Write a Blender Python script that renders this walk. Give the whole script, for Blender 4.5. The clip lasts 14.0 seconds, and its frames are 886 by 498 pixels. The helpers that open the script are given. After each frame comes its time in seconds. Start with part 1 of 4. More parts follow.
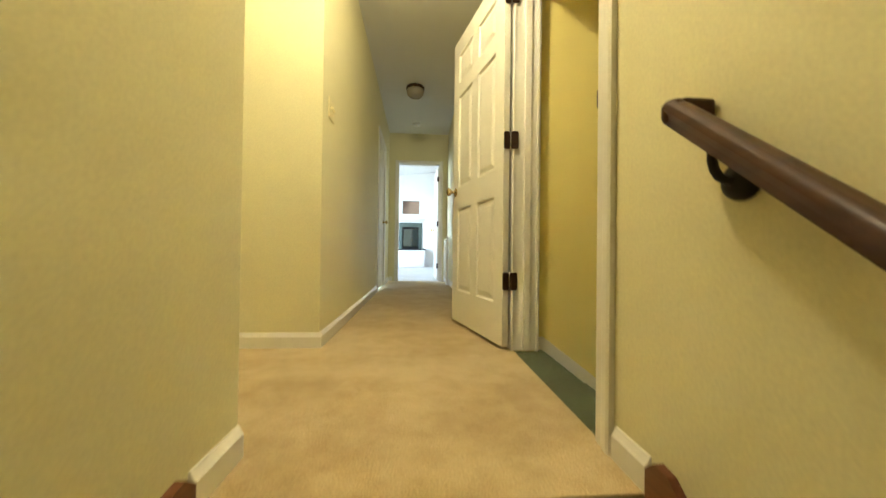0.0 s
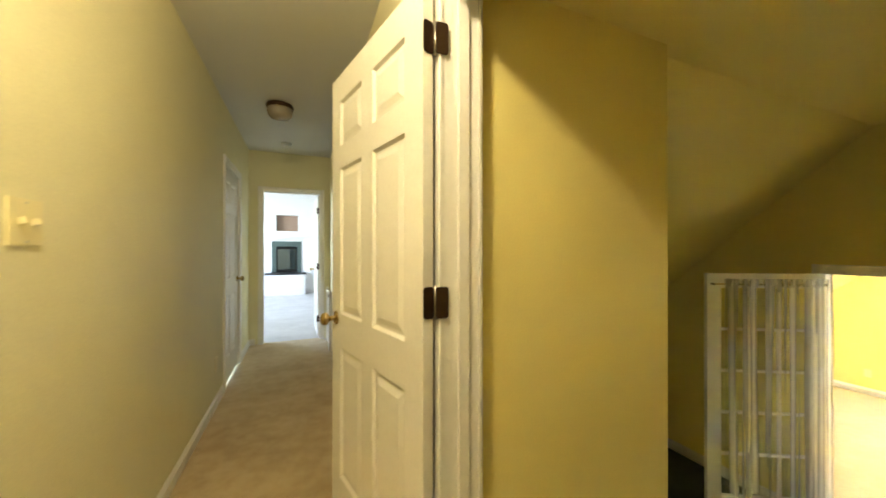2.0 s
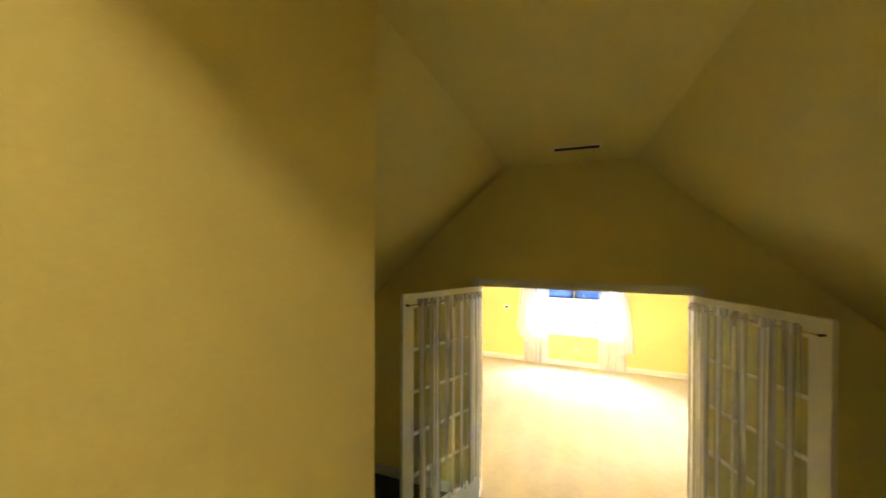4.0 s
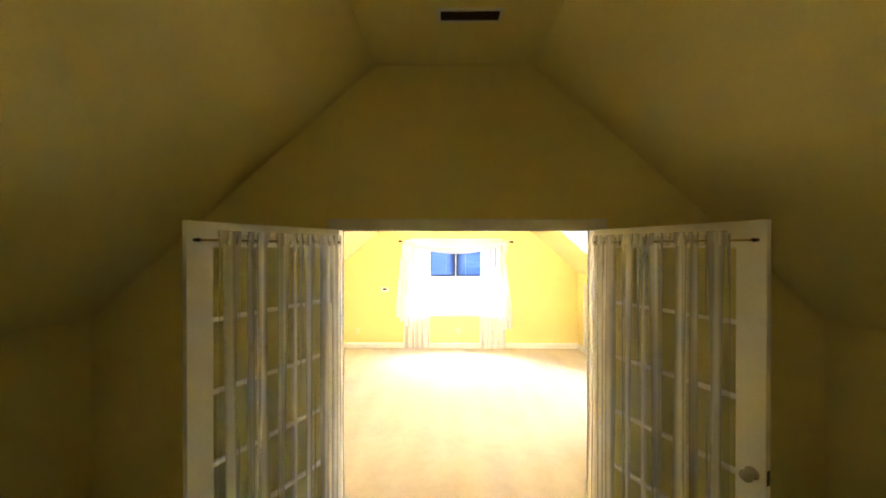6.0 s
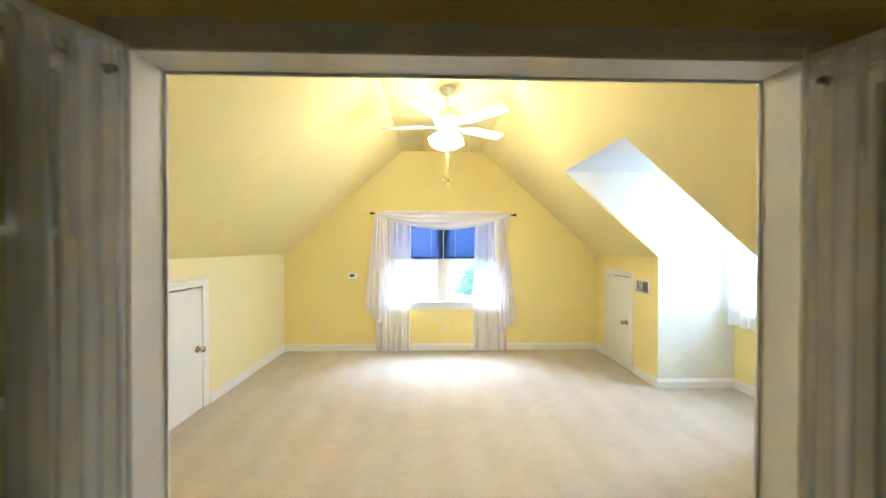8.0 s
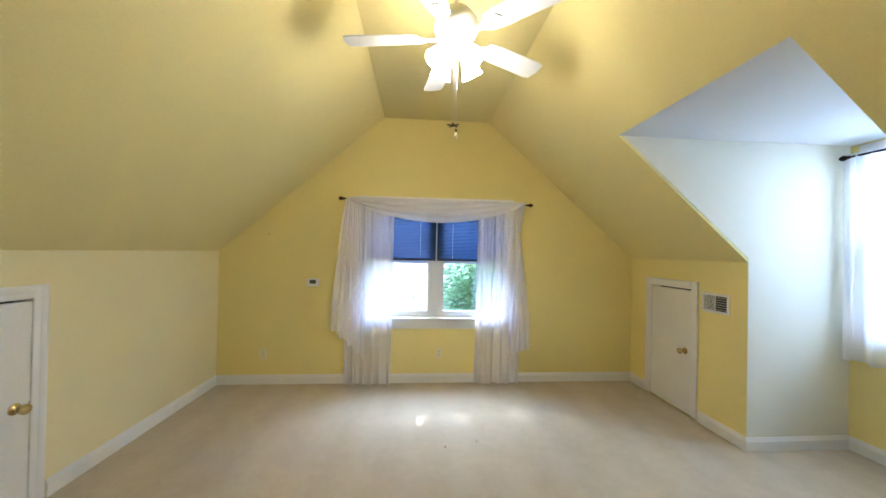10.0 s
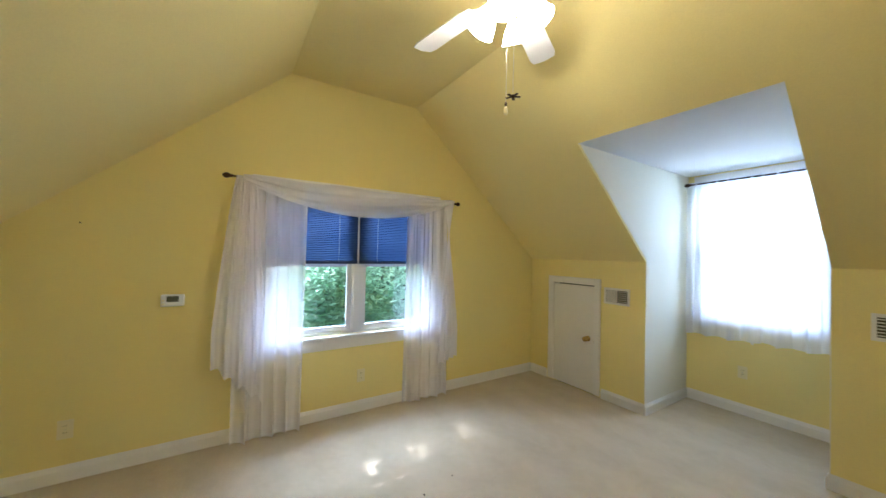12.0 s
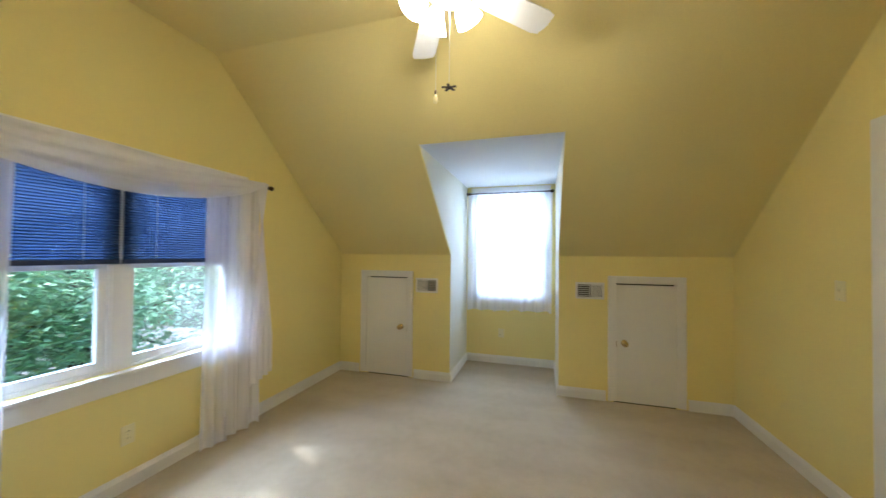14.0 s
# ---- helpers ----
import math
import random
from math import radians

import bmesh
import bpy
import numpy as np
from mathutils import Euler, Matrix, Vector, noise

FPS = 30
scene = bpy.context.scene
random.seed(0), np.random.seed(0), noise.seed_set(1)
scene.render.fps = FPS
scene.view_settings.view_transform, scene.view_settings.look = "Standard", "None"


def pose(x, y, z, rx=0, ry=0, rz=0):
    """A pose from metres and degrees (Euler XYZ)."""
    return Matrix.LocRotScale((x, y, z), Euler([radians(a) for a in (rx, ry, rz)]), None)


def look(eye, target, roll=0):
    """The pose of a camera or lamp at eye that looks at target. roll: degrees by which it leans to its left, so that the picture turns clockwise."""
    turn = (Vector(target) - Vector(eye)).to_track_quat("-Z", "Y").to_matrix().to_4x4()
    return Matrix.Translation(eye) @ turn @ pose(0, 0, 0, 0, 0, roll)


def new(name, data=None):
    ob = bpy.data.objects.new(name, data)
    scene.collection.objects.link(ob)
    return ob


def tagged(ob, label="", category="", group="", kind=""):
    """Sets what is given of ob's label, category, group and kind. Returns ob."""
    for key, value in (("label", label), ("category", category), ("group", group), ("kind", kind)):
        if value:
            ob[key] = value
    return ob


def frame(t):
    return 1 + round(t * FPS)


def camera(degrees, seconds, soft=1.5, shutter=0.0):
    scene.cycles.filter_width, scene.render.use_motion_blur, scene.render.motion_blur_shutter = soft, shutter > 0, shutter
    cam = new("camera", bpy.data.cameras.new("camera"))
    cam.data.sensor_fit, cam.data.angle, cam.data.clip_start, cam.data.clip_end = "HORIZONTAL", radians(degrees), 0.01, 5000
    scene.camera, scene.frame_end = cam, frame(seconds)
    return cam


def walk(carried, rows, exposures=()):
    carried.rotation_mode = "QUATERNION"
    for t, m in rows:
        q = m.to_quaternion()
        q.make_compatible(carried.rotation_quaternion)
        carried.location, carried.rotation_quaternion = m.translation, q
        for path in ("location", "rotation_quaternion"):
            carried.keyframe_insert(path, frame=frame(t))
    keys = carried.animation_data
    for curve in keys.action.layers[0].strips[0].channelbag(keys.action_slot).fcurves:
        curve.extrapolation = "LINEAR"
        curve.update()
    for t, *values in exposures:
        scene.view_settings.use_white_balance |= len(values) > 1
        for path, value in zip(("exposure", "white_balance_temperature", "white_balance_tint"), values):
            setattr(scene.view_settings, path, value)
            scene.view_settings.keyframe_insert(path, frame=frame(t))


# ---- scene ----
cam = camera(105.3, 14.0, 1.5, 0.35)
PATH = [
    (0, (-3.932, -1.289, 1.445), (-3.784, 0.706, 1.464), 0.7),
    (0.5, (-3.929, -1.103, 1.673), (-3.72, 0.886, 1.7), 0.5),
    (1, (-3.893, -0.855, 1.833), (-3.623, 1.127, 1.852), 0.5),
    (1.5, (-3.88, -0.65, 2.036), (-3.394, 1.29, 2.054), 0.4),
    (2, (-3.812, -0.466, 2.191), (-3.038, 1.379, 2.195), 0.0),
    (2.5, (-3.735, -0.295, 2.336), (-2.651, 1.386, 2.338), -0.1),
    (3, (-3.557, -0.212, 2.423), (-2.184, 1.242, 2.403), -0.4),
    (3.5, (-3.319, -0.041, 2.362), (-1.66, 1.077, 2.359), 0.2),
    (4, (-3.116, 0.032, 2.363), (-1.241, 0.73, 2.352), 0.2),
    (6.5, (-1.98, 0.106, 1.695), (0.02, 0.107, 1.683), 0.2),
    (7, (-1.664, 0.068, 1.554), (0.335, 0.051, 1.535), 0.5),
    (7.5, (-1.273, 0.074, 1.542), (0.726, 0.032, 1.524), 0.3),
    (10, (0.325, 0.143, 1.454), (2.319, -0.008, 1.471), 1.1),
    (10.5, (0.524, 0.351, 1.461), (2.497, 0.029, 1.479), 1.2),
    (11, (0.692, 0.538, 1.433), (2.621, 0.011, 1.465), 1.2),
    (11.5, (0.867, 0.706, 1.472), (2.721, -0.045, 1.487), 1.2),
    (12, (1.06, 0.95, 1.463), (2.745, -0.126, 1.49), 1.2),
    (12.5, (1.239, 1.216, 1.473), (2.729, -0.118, 1.506), 1.0),
    (13, (1.373, 1.34, 1.461), (2.639, -0.207, 1.494), 1.0),
    (13.5, (1.574, 1.402, 1.458), (2.511, -0.364, 1.484), 0.8),
    (14, (1.706, 1.311, 1.426), (2.274, -0.607, 1.457), 0.5),
]
EXPOSURES = [(0, 4.68, 6150, 10), (1.0, 4.58, 6250, 10), (2.0, 4.56, 6500, 13), (3.0, 4.4, 6550, 15), (4, 4.24, 6450, 17), (6.5, 4.3, 5750, 23), (7.5, 3.58, 5150, 19), (8.6, 2.7, 5150, 18), (10, 2.14, 5200, 18), (14, 1.82, 5300, 18)]
walk(cam, [(t, look(e, g, r)) for t, e, g, r in PATH], EXPOSURES)

# ---------- light ----------
world = bpy.data.worlds.new("world")
scene.world = world
world.use_nodes = True
wn = world.node_tree
sky = wn.nodes.new("ShaderNodeTexSky")
sky.sky_type = "NISHITA"
sky.sun_disc = False
SUN_ELEV, SUN_AZ = 52.0, 4.0      # degrees; azimuth from +x towards +y
sky.sun_elevation = radians(SUN_ELEV)
sky.sun_rotation = radians(90 - SUN_AZ)
wn.links.new(sky.outputs[0], wn.nodes["Background"].inputs[0])
wn.nodes["Background"].inputs[1].default_value = 0.15
sun = new("sun", bpy.data.lights.new("sun", "SUN"))
sun.data.energy, sun.data.angle, sun.data.color = 4.5, radians(0.6), (1.0, 0.95, 0.86)
sun_way = Vector((math.cos(radians(SUN_ELEV)) * math.cos(radians(SUN_AZ)), math.cos(radians(SUN_ELEV)) * math.sin(radians(SUN_AZ)), math.sin(radians(SUN_ELEV))))
sun.matrix_world = look(sun_way * 30, (0, 0, 0))


def area(name, eye, target, w, h, watts, colour):
    lamp = new(name, bpy.data.lights.new(name, "AREA"))
    lamp.data.shape, lamp.data.size, lamp.data.size_y = "RECTANGLE", w, h
    lamp.data.energy, lamp.data.color = watts, colour
    lamp.matrix_world = look(eye, target)
    return lamp


def bulb(name, place, watts, colour, radius):
    lamp = new(name, bpy.data.lights.new(name, "POINT"))
    lamp.data.energy, lamp.data.color, lamp.data.shadow_soft_size = watts, colour, radius
    lamp.location = place
    return lamp


WARM = (1.0, 0.85, 0.53)
area("dormer_daylight", (2.12, -4.3, 2.25), (2.12, -0.5, 1.3), 1.3, 1.3, 66, (0.69, 0.85, 1.0))
area("gable_daylight", (5.1, -0.07, 2.55), (3.6, -0.07, 0.7), 1.9, 1.2, 95, (0.72, 0.86, 1.0))
area("living_room_daylight", (-7.2, 7.6, 2.6), (-4.2, 8.0, 1.8), 3.0, 1.9, 8.8, (0.80, 0.91, 1.0))
bulb("hall_bulb", (-4.05, -0.14, 3.37), 2.85, WARM, 0.06)


# ---------- materials ----------
def nodes_of(name):
    m = bpy.data.materials.new(name)
    m.use_nodes = True
    return m, m.node_tree.nodes, m.node_tree.links, m.node_tree.nodes["Principled BSDF"]


def mat(name, colour, rough=0.6, metal=0.0, vary=0.08, scale=3.0, bump=0.0, bump_scale=200.0, spec=0.5, colour2=None):
    """A surface with broad and fine colour variation and a fine relief."""
    m, n, l, b = nodes_of(name)
    tc = n.new("ShaderNodeTexCoord")
    big = n.new("ShaderNodeTexNoise")
    big.inputs["Scale"].default_value, big.inputs["Detail"].default_value = scale, 4
    fine = n.new("ShaderNodeTexNoise")
    fine.inputs["Scale"].default_value, fine.inputs["Detail"].default_value = bump_scale, 3
    l.new(tc.outputs["Object"], big.inputs["Vector"])
    l.new(tc.outputs["Object"], fine.inputs["Vector"])
    ramp = n.new("ShaderNodeMix")
    ramp.data_type = "RGBA"
    c2 = colour2 or tuple(max(0, c * (1 - vary)) for c in colour)
    ramp.inputs["A"].default_value, ramp.inputs["B"].default_value = (*colour, 1), (*c2, 1)
    l.new(big.outputs["Fac"], ramp.inputs["Factor"])
    grain = n.new("ShaderNodeMix")
    grain.data_type, grain.blend_type = "RGBA", "MULTIPLY"
    grain.inputs["Factor"].default_value = min(1.0, vary * 2)
    l.new(ramp.outputs["Result"], grain.inputs["A"])
    l.new(fine.outputs["Fac"], grain.inputs["B"])
    l.new(grain.outputs["Result"], b.inputs["Base Color"])
    b.inputs["Roughness"].default_value, b.inputs["Metallic"].default_value = rough, metal
    b.inputs["Specular IOR Level"].default_value = spec
    if bump:
        bp = n.new("ShaderNodeBump")
        bp.inputs["Strength"].default_value, bp.inputs["Distance"].default_value = bump, 0.004
        l.new(fine.outputs["Fac"], bp.inputs["Height"])
        l.new(bp.outputs["Normal"], b.inputs["Normal"])
    return m


def carpet(name, colour, dark, streak):
    """Cut-pile carpet: tufts, trodden clouds, and soft bands left by the vacuum cleaner."""
    m, n, l, b = nodes_of(name)
    tc = n.new("ShaderNodeTexCoord")
    tuft = n.new("ShaderNodeTexNoise")
    tuft.inputs["Scale"].default_value, tuft.inputs["Detail"].default_value = 160, 2
    cloud = n.new("ShaderNodeTexNoise")
    cloud.inputs["Scale"].default_value, cloud.inputs["Detail"].default_value = 2.2, 5
    mottle = n.new("ShaderNodeTexNoise")
    mottle.inputs["Scale"].default_value, mottle.inputs["Detail"].default_value, mottle.inputs["Roughness"].default_value = 11, 6, 0.62
    blend = n.new("ShaderNodeMath")
    blend.operation = "MULTIPLY_ADD"
    blend.inputs[1].default_value = 0.9
    shift = n.new("ShaderNodeMath")
    shift.operation = "SUBTRACT"
    shift.inputs[1].default_value = 0.45
    band = n.new("ShaderNodeTexWave")
    band.inputs["Scale"].default_value, band.inputs["Distortion"].default_value = 0.9, 1.2
    band.inputs["Detail"].default_value, band.inputs["Detail Scale"].default_value = 2, 1.2
    band.bands_direction = "Y"
    for t in (tuft, cloud, mottle, band):
        l.new(tc.outputs["Object"], t.inputs["Vector"])
    a = n.new("ShaderNodeMath")
    a.operation = "MULTIPLY_ADD"
    a.inputs[1].default_value = streak
    l.new(band.outputs["Fac"], a.inputs[0])
    l.new(mottle.outputs["Fac"], blend.inputs[0])
    l.new(cloud.outputs["Fac"], blend.inputs[2])
    l.new(blend.outputs[0], shift.inputs[0])
    l.new(shift.outputs[0], a.inputs[2])
    cr = n.new("ShaderNodeValToRGB")
    cr.color_ramp.elements[0].position, cr.color_ramp.elements[0].color = 0.3, (*dark, 1)
    cr.color_ramp.elements[1].position, cr.color_ramp.elements[1].color = 0.7 + streak * 0.6, (*colour, 1)
    l.new(a.outputs[0], cr.inputs["Fac"])
    g = n.new("ShaderNodeMix")
    g.data_type, g.blend_type = "RGBA", "MULTIPLY"
    g.inputs["Factor"].default_value = 0.45
    l.new(cr.outputs["Color"], g.inputs["A"])
    l.new(tuft.outputs["Fac"], g.inputs["B"])
    l.new(g.outputs["Result"], b.inputs["Base Color"])
    b.inputs["Roughness"].default_value, b.inputs["Specular IOR Level"].default_value = 0.95, 0.1
    b.inputs["Sheen Weight"].default_value = 0.25
    bp = n.new("ShaderNodeBump")
    bp.inputs["Strength"].default_value, bp.inputs["Distance"].default_value = 0.5, 0.006
    l.new(tuft.outputs["Fac"], bp.inputs["Height"])
    l.new(bp.outputs["Normal"], b.inputs["Normal"])
    return m


def wood(name, a, b2, rough=0.35, spec=0.5):
    m, n, l, b = nodes_of(name)
    tc = n.new("ShaderNodeTexCoord")
    mp = n.new("ShaderNodeMapping")
    mp.inputs["Scale"].default_value = (40, 3, 40)
    ns = n.new("ShaderNodeTexNoise")
    ns.inputs["Scale"].default_value, ns.inputs["Detail"].default_value = 1.5, 6
    l.new(tc.outputs["Object"], mp.inputs["Vector"])
    l.new(mp.outputs["Vector"], ns.inputs["Vector"])
    cr = n.new("ShaderNodeValToRGB")
    cr.color_ramp.elements[0].position, cr.color_ramp.elements[0].color = 0.3, (*a, 1)
    cr.color_ramp.elements[1].position, cr.color_ramp.elements[1].color = 0.7, (*b2, 1)
    l.new(ns.outputs["Fac"], cr.inputs["Fac"])
    l.new(cr.outputs["Color"], b.inputs["Base Color"])
    b.inputs["Roughness"].default_value, b.inputs["Specular IOR Level"].default_value = rough, spec
    return m


def cloth(name, colour, clear, through_light, gather=0.0):
    """Thin woven cloth: partly open weave, partly letting light through."""
    m, n, l, b = nodes_of(name)
    out = n["Material Output"]
    b.inputs["Base Color"].default_value, b.inputs["Roughness"].default_value = (*colour, 1), 0.85
    b.inputs["Specular IOR Level"].default_value = 0.2
    tl = n.new("ShaderNodeBsdfTranslucent")
    tl.inputs["Color"].default_value = (*colour, 1)
    tr = n.new("ShaderNodeBsdfTransparent")
    weave = n.new("ShaderNodeTexNoise")
    weave.inputs["Scale"].default_value, weave.inputs["Detail"].default_value = 3.0, 2
    if gather:
        tc, mp = n.new("ShaderNodeTexCoord"), n.new("ShaderNodeMapping")
        mp.inputs["Scale"].default_value = (gather / 3, gather / 9, 0.06)
        l.new(tc.outputs["Object"], mp.inputs["Vector"])
        l.new(mp.outputs["Vector"], weave.inputs["Vector"])
    mr = n.new("ShaderNodeMapRange")
    mr.inputs["From Min"].default_value, mr.inputs["From Max"].default_value = (0.34, 0.54) if gather else (0.3, 0.7)
    folded, single = (0.36, 1.02) if gather else (0.96, 1.04)
    mr.inputs["To Min"].default_value, mr.inputs["To Max"].default_value = clear * folded, clear * single
    l.new(weave.outputs["Fac"], mr.inputs["Value"])
    m1, m2 = n.new("ShaderNodeMixShader"), n.new("ShaderNodeMixShader")
    m1.inputs[0].default_value = through_light
    l.new(b.outputs[0], m1.inputs[1])
    l.new(tl.outputs[0], m1.inputs[2])
    l.new(mr.outputs[0], m2.inputs[0])
    l.new(m1.outputs[0], m2.inputs[1])
    l.new(tr.outputs[0], m2.inputs[2])
    l.new(m2.outputs[0], out.inputs["Surface"])
    return m


def glow(name, colour, strength):
    m, n, l, b = nodes_of(name)
    b.inputs["Base Color"].default_value = (0.9, 0.88, 0.82, 1)
    b.inputs["Emission Color"].default_value = (*colour, 1)
    b.inputs["Emission Strength"].default_value = strength
    b.inputs["Roughness"].default_value = 0.3
    return m


def clear_glass(name, tint=(0.95, 0.98, 0.97), gloss=0.08):
    m, n, l, b = nodes_of(name)
    out = n["Material Output"]
    tr, gl, mx = n.new("ShaderNodeBsdfTransparent"), n.new("ShaderNodeBsdfGlossy"), n.new("ShaderNodeMixShader")
    tr.inputs["Color"].default_value = (*tint, 1)
    gl.inputs["Roughness"].default_value = 0.02
    mx.inputs[0].default_value = gloss
    l.new(tr.outputs[0], mx.inputs[1])
    l.new(gl.outputs[0], mx.inputs[2])
    l.new(mx.outputs[0], out.inputs["Surface"])
    return m


YELLOW = mat("yellow_wall_paint", (0.85, 0.72, 0.26), 0.72, vary=0.05, scale=1.3, bump=0.06, bump_scale=140, spec=0.3)
YELLOW_CEIL = mat("pale_yellow_ceiling_paint", (0.82, 0.70, 0.29), 0.8, vary=0.05, scale=1.1, bump=0.06, bump_scale=120, spec=0.25)
# Same yellow, paled in colour for dormer daylight on the left knee wall.
DAYLIT_YELLOW = mat("daylit_yellow_wall_paint", (0.82, 0.715, 0.38), 0.75, vary=0.05, scale=1.3, bump=0.06, bump_scale=140, spec=0.3)
PALE = mat("pale_cream_wall_paint", (0.80, 0.76, 0.60), 0.75, vary=0.05, scale=1.3, bump=0.08, bump_scale=140, spec=0.25)
HALL = mat("cream_wall_paint", (0.85, 0.79, 0.50), 0.6, vary=0.10, scale=2.2, bump=0.012, bump_scale=130, spec=0.35)
CEIL = mat("white_ceiling_paint", (0.78, 0.77, 0.72), 0.85, vary=0.05, scale=1.5, bump=0.15, bump_scale=120, spec=0.2)
WHITE_WALL = mat("white_wall_paint", (0.80, 0.79, 0.78), 0.75, vary=0.04, scale=1.2, bump=0.1, bump_scale=120)
TRIM = mat("white_trim_paint", (0.80, 0.77, 0.70), 0.35, vary=0.04, scale=6, bump=0.03, bump_scale=60)
DOORP = mat("white_door_paint", (0.80, 0.77, 0.68), 0.38, vary=0.05, scale=5, bump=0.05, bump_scale=90)
VINYL = mat("white_vinyl", (0.82, 0.83, 0.84), 0.3, vary=0.03, scale=8)
CARPET = carpet("beige_carpet", (0.66, 0.51, 0.28), (0.49, 0.355, 0.17), 0.05)
ROOM_CARPET = carpet("pale_beige_carpet", (0.68, 0.575, 0.40), (0.58, 0.485, 0.32), 0.22)
FAR_CARPET = carpet("grey_beige_carpet", (0.58, 0.56, 0.53), (0.48, 0.46, 0.43), 0.1)
GREEN = carpet("dark_green_carpet", (0.080, 0.105, 0.045), (0.048, 0.064, 0.028), 0.1)
OAK = wood("dark_stained_wood", (0.034, 0.014, 0.006), (0.075, 0.032, 0.012), 0.42, 0.22)
SKIRT = wood("brown_stained_wood", (0.10, 0.030, 0.012), (0.18, 0.062, 0.024), 0.4)
IRON = mat("black_iron", (0.015, 0.014, 0.013), 0.45, 0.6, vary=0.2, scale=20, bump=0.1, bump_scale=80)
BRONZE = mat("oil_rubbed_bronze", (0.075, 0.040, 0.020), 0.42, 0.8, vary=0.25, scale=25)
BRASS = mat("polished_brass", (0.70, 0.54, 0.26), 0.18, 1.0, vary=0.12, scale=30)
AGED = mat("aged_brass", (0.46, 0.42, 0.33), 0.55, 0.4, vary=0.2, scale=30)
STEEL = mat("steel_pin", (0.55, 0.53, 0.48), 0.3, 1.0, vary=0.1, scale=30)
SHEER = cloth("white_sheer_voile", (0.93, 0.91, 0.97), 0.40, 0.24)
SHEER_DOOR = cloth("ivory_sheer_voile", (0.95, 0.94, 0.94), 0.79, 0.32, 14.0)
DORMER_SHEER = cloth("white_dormer_voile", (0.94, 0.94, 0.97), 0.22, 0.62)
SCARF = cloth("white_scarf_voile", (0.93, 0.91, 0.97), 0.30, 0.32)
BLUE = cloth("blue_pleated_fabric", (0.034, 0.066, 0.155), 0.01, 0.24)
BLUE_RAIL = mat("navy_rail", (0.02, 0.035, 0.09), 0.5)
GLASS = clear_glass("window_glass")
# Dark brown-grey that stands in for the shade behind the register louvres.
DUCT_SHADE = mat("duct_shade", (0.10, 0.085, 0.065), 0.85, vary=0.3, scale=20)
DARK = mat("dark_void", (0.012, 0.012, 0.012), 0.9)
PLATE = mat("ivory_plastic", (0.80, 0.71, 0.39), 0.35, vary=0.03)
LCD = mat("grey_display", (0.10, 0.11, 0.09), 0.25, vary=0.1)
TILE = mat("grey_green_tile", (0.10, 0.15, 0.14), 0.35, vary=0.25, scale=9)
SLATE = mat("black_slate", (0.03, 0.03, 0.035), 0.4, vary=0.3, scale=12)
TAN = mat("tan_panel", (0.42, 0.28, 0.20), 0.6, vary=0.2, scale=5)
LAMP_GLASS = glow("lit_frosted_glass", (1.0, 0.85, 0.57), 20.5)
OFF_GLASS = mat("unlit_frosted_glass", (0.38, 0.33, 0.24), 0.25, vary=0.15, scale=20)
FAN_WHITE = mat("white_fan_enamel", (0.82, 0.81, 0.78), 0.35, vary=0.03, scale=10)
BARK = mat("bark", (0.10, 0.075, 0.055), 0.95, vary=0.5, scale=8, bump=0.8, bump_scale=25)
GRASS = mat("lawn", (0.07, 0.12, 0.035), 0.95, vary=0.5, scale=0.4, bump=0.5, bump_scale=30)


def leaf_mat():
    m, n, l, b = nodes_of("green_leaves")
    g = n.new("ShaderNodeNewGeometry")
    cr = n.new("ShaderNodeValToRGB")
    cr.color_ramp.elements[0].color, cr.color_ramp.elements[1].color = (0.06, 0.11, 0.05, 1), (0.15, 0.23, 0.11, 1)
    l.new(g.outputs["Random Per Island"], cr.inputs["Fac"])
    l.new(cr.outputs["Color"], b.inputs["Base Color"])
    b.inputs["Roughness"].default_value = 0.5
    tl, mx = n.new("ShaderNodeBsdfTranslucent"), n.new("ShaderNodeMixShader")
    lit = n.new("ShaderNodeMix")
    lit.data_type, lit.blend_type = "RGBA", "ADD"
    lit.inputs["Factor"].default_value = 1.0
    lit.inputs["B"].default_value = (0.42, 0.57, 0.46, 1)
    l.new(cr.outputs["Color"], lit.inputs["A"])
    l.new(lit.outputs["Result"], tl.inputs["Color"])
    mx.inputs[0].default_value = 0.8
    l.new(b.outputs[0], mx.inputs[1])
    l.new(tl.outputs[0], mx.inputs[2])
    l.new(mx.outputs[0], n["Material Output"].inputs["Surface"])
    return m


LEAF = leaf_mat()


# ---------- building tools ----------
def bx(x0, x1, y0, y1, z0, z1, bevel=0.0):
    bm = bmesh.new()
    bmesh.ops.create_cube(bm, size=1)
    for v in bm.verts:
        v.co = Vector(((x0 + x1) / 2 + v.co.x * (x1 - x0), (y0 + y1) / 2 + v.co.y * (y1 - y0), (z0 + z1) / 2 + v.co.z * (z1 - z0)))
    if bevel:
        bmesh.ops.bevel(bm, geom=bm.edges[:], offset=bevel, segments=2, affect="EDGES", profile=0.6)
    return bm


def join(*bms):
    out = bmesh.new()
    for b in bms:
        me = bpy.data.meshes.new("tmp")
        b.to_mesh(me)
        out.from_mesh(me)
        bpy.data.meshes.remove(me)
        b.free()
    return out


def moved(bm, m):
    bm.transform(m)
    return bm


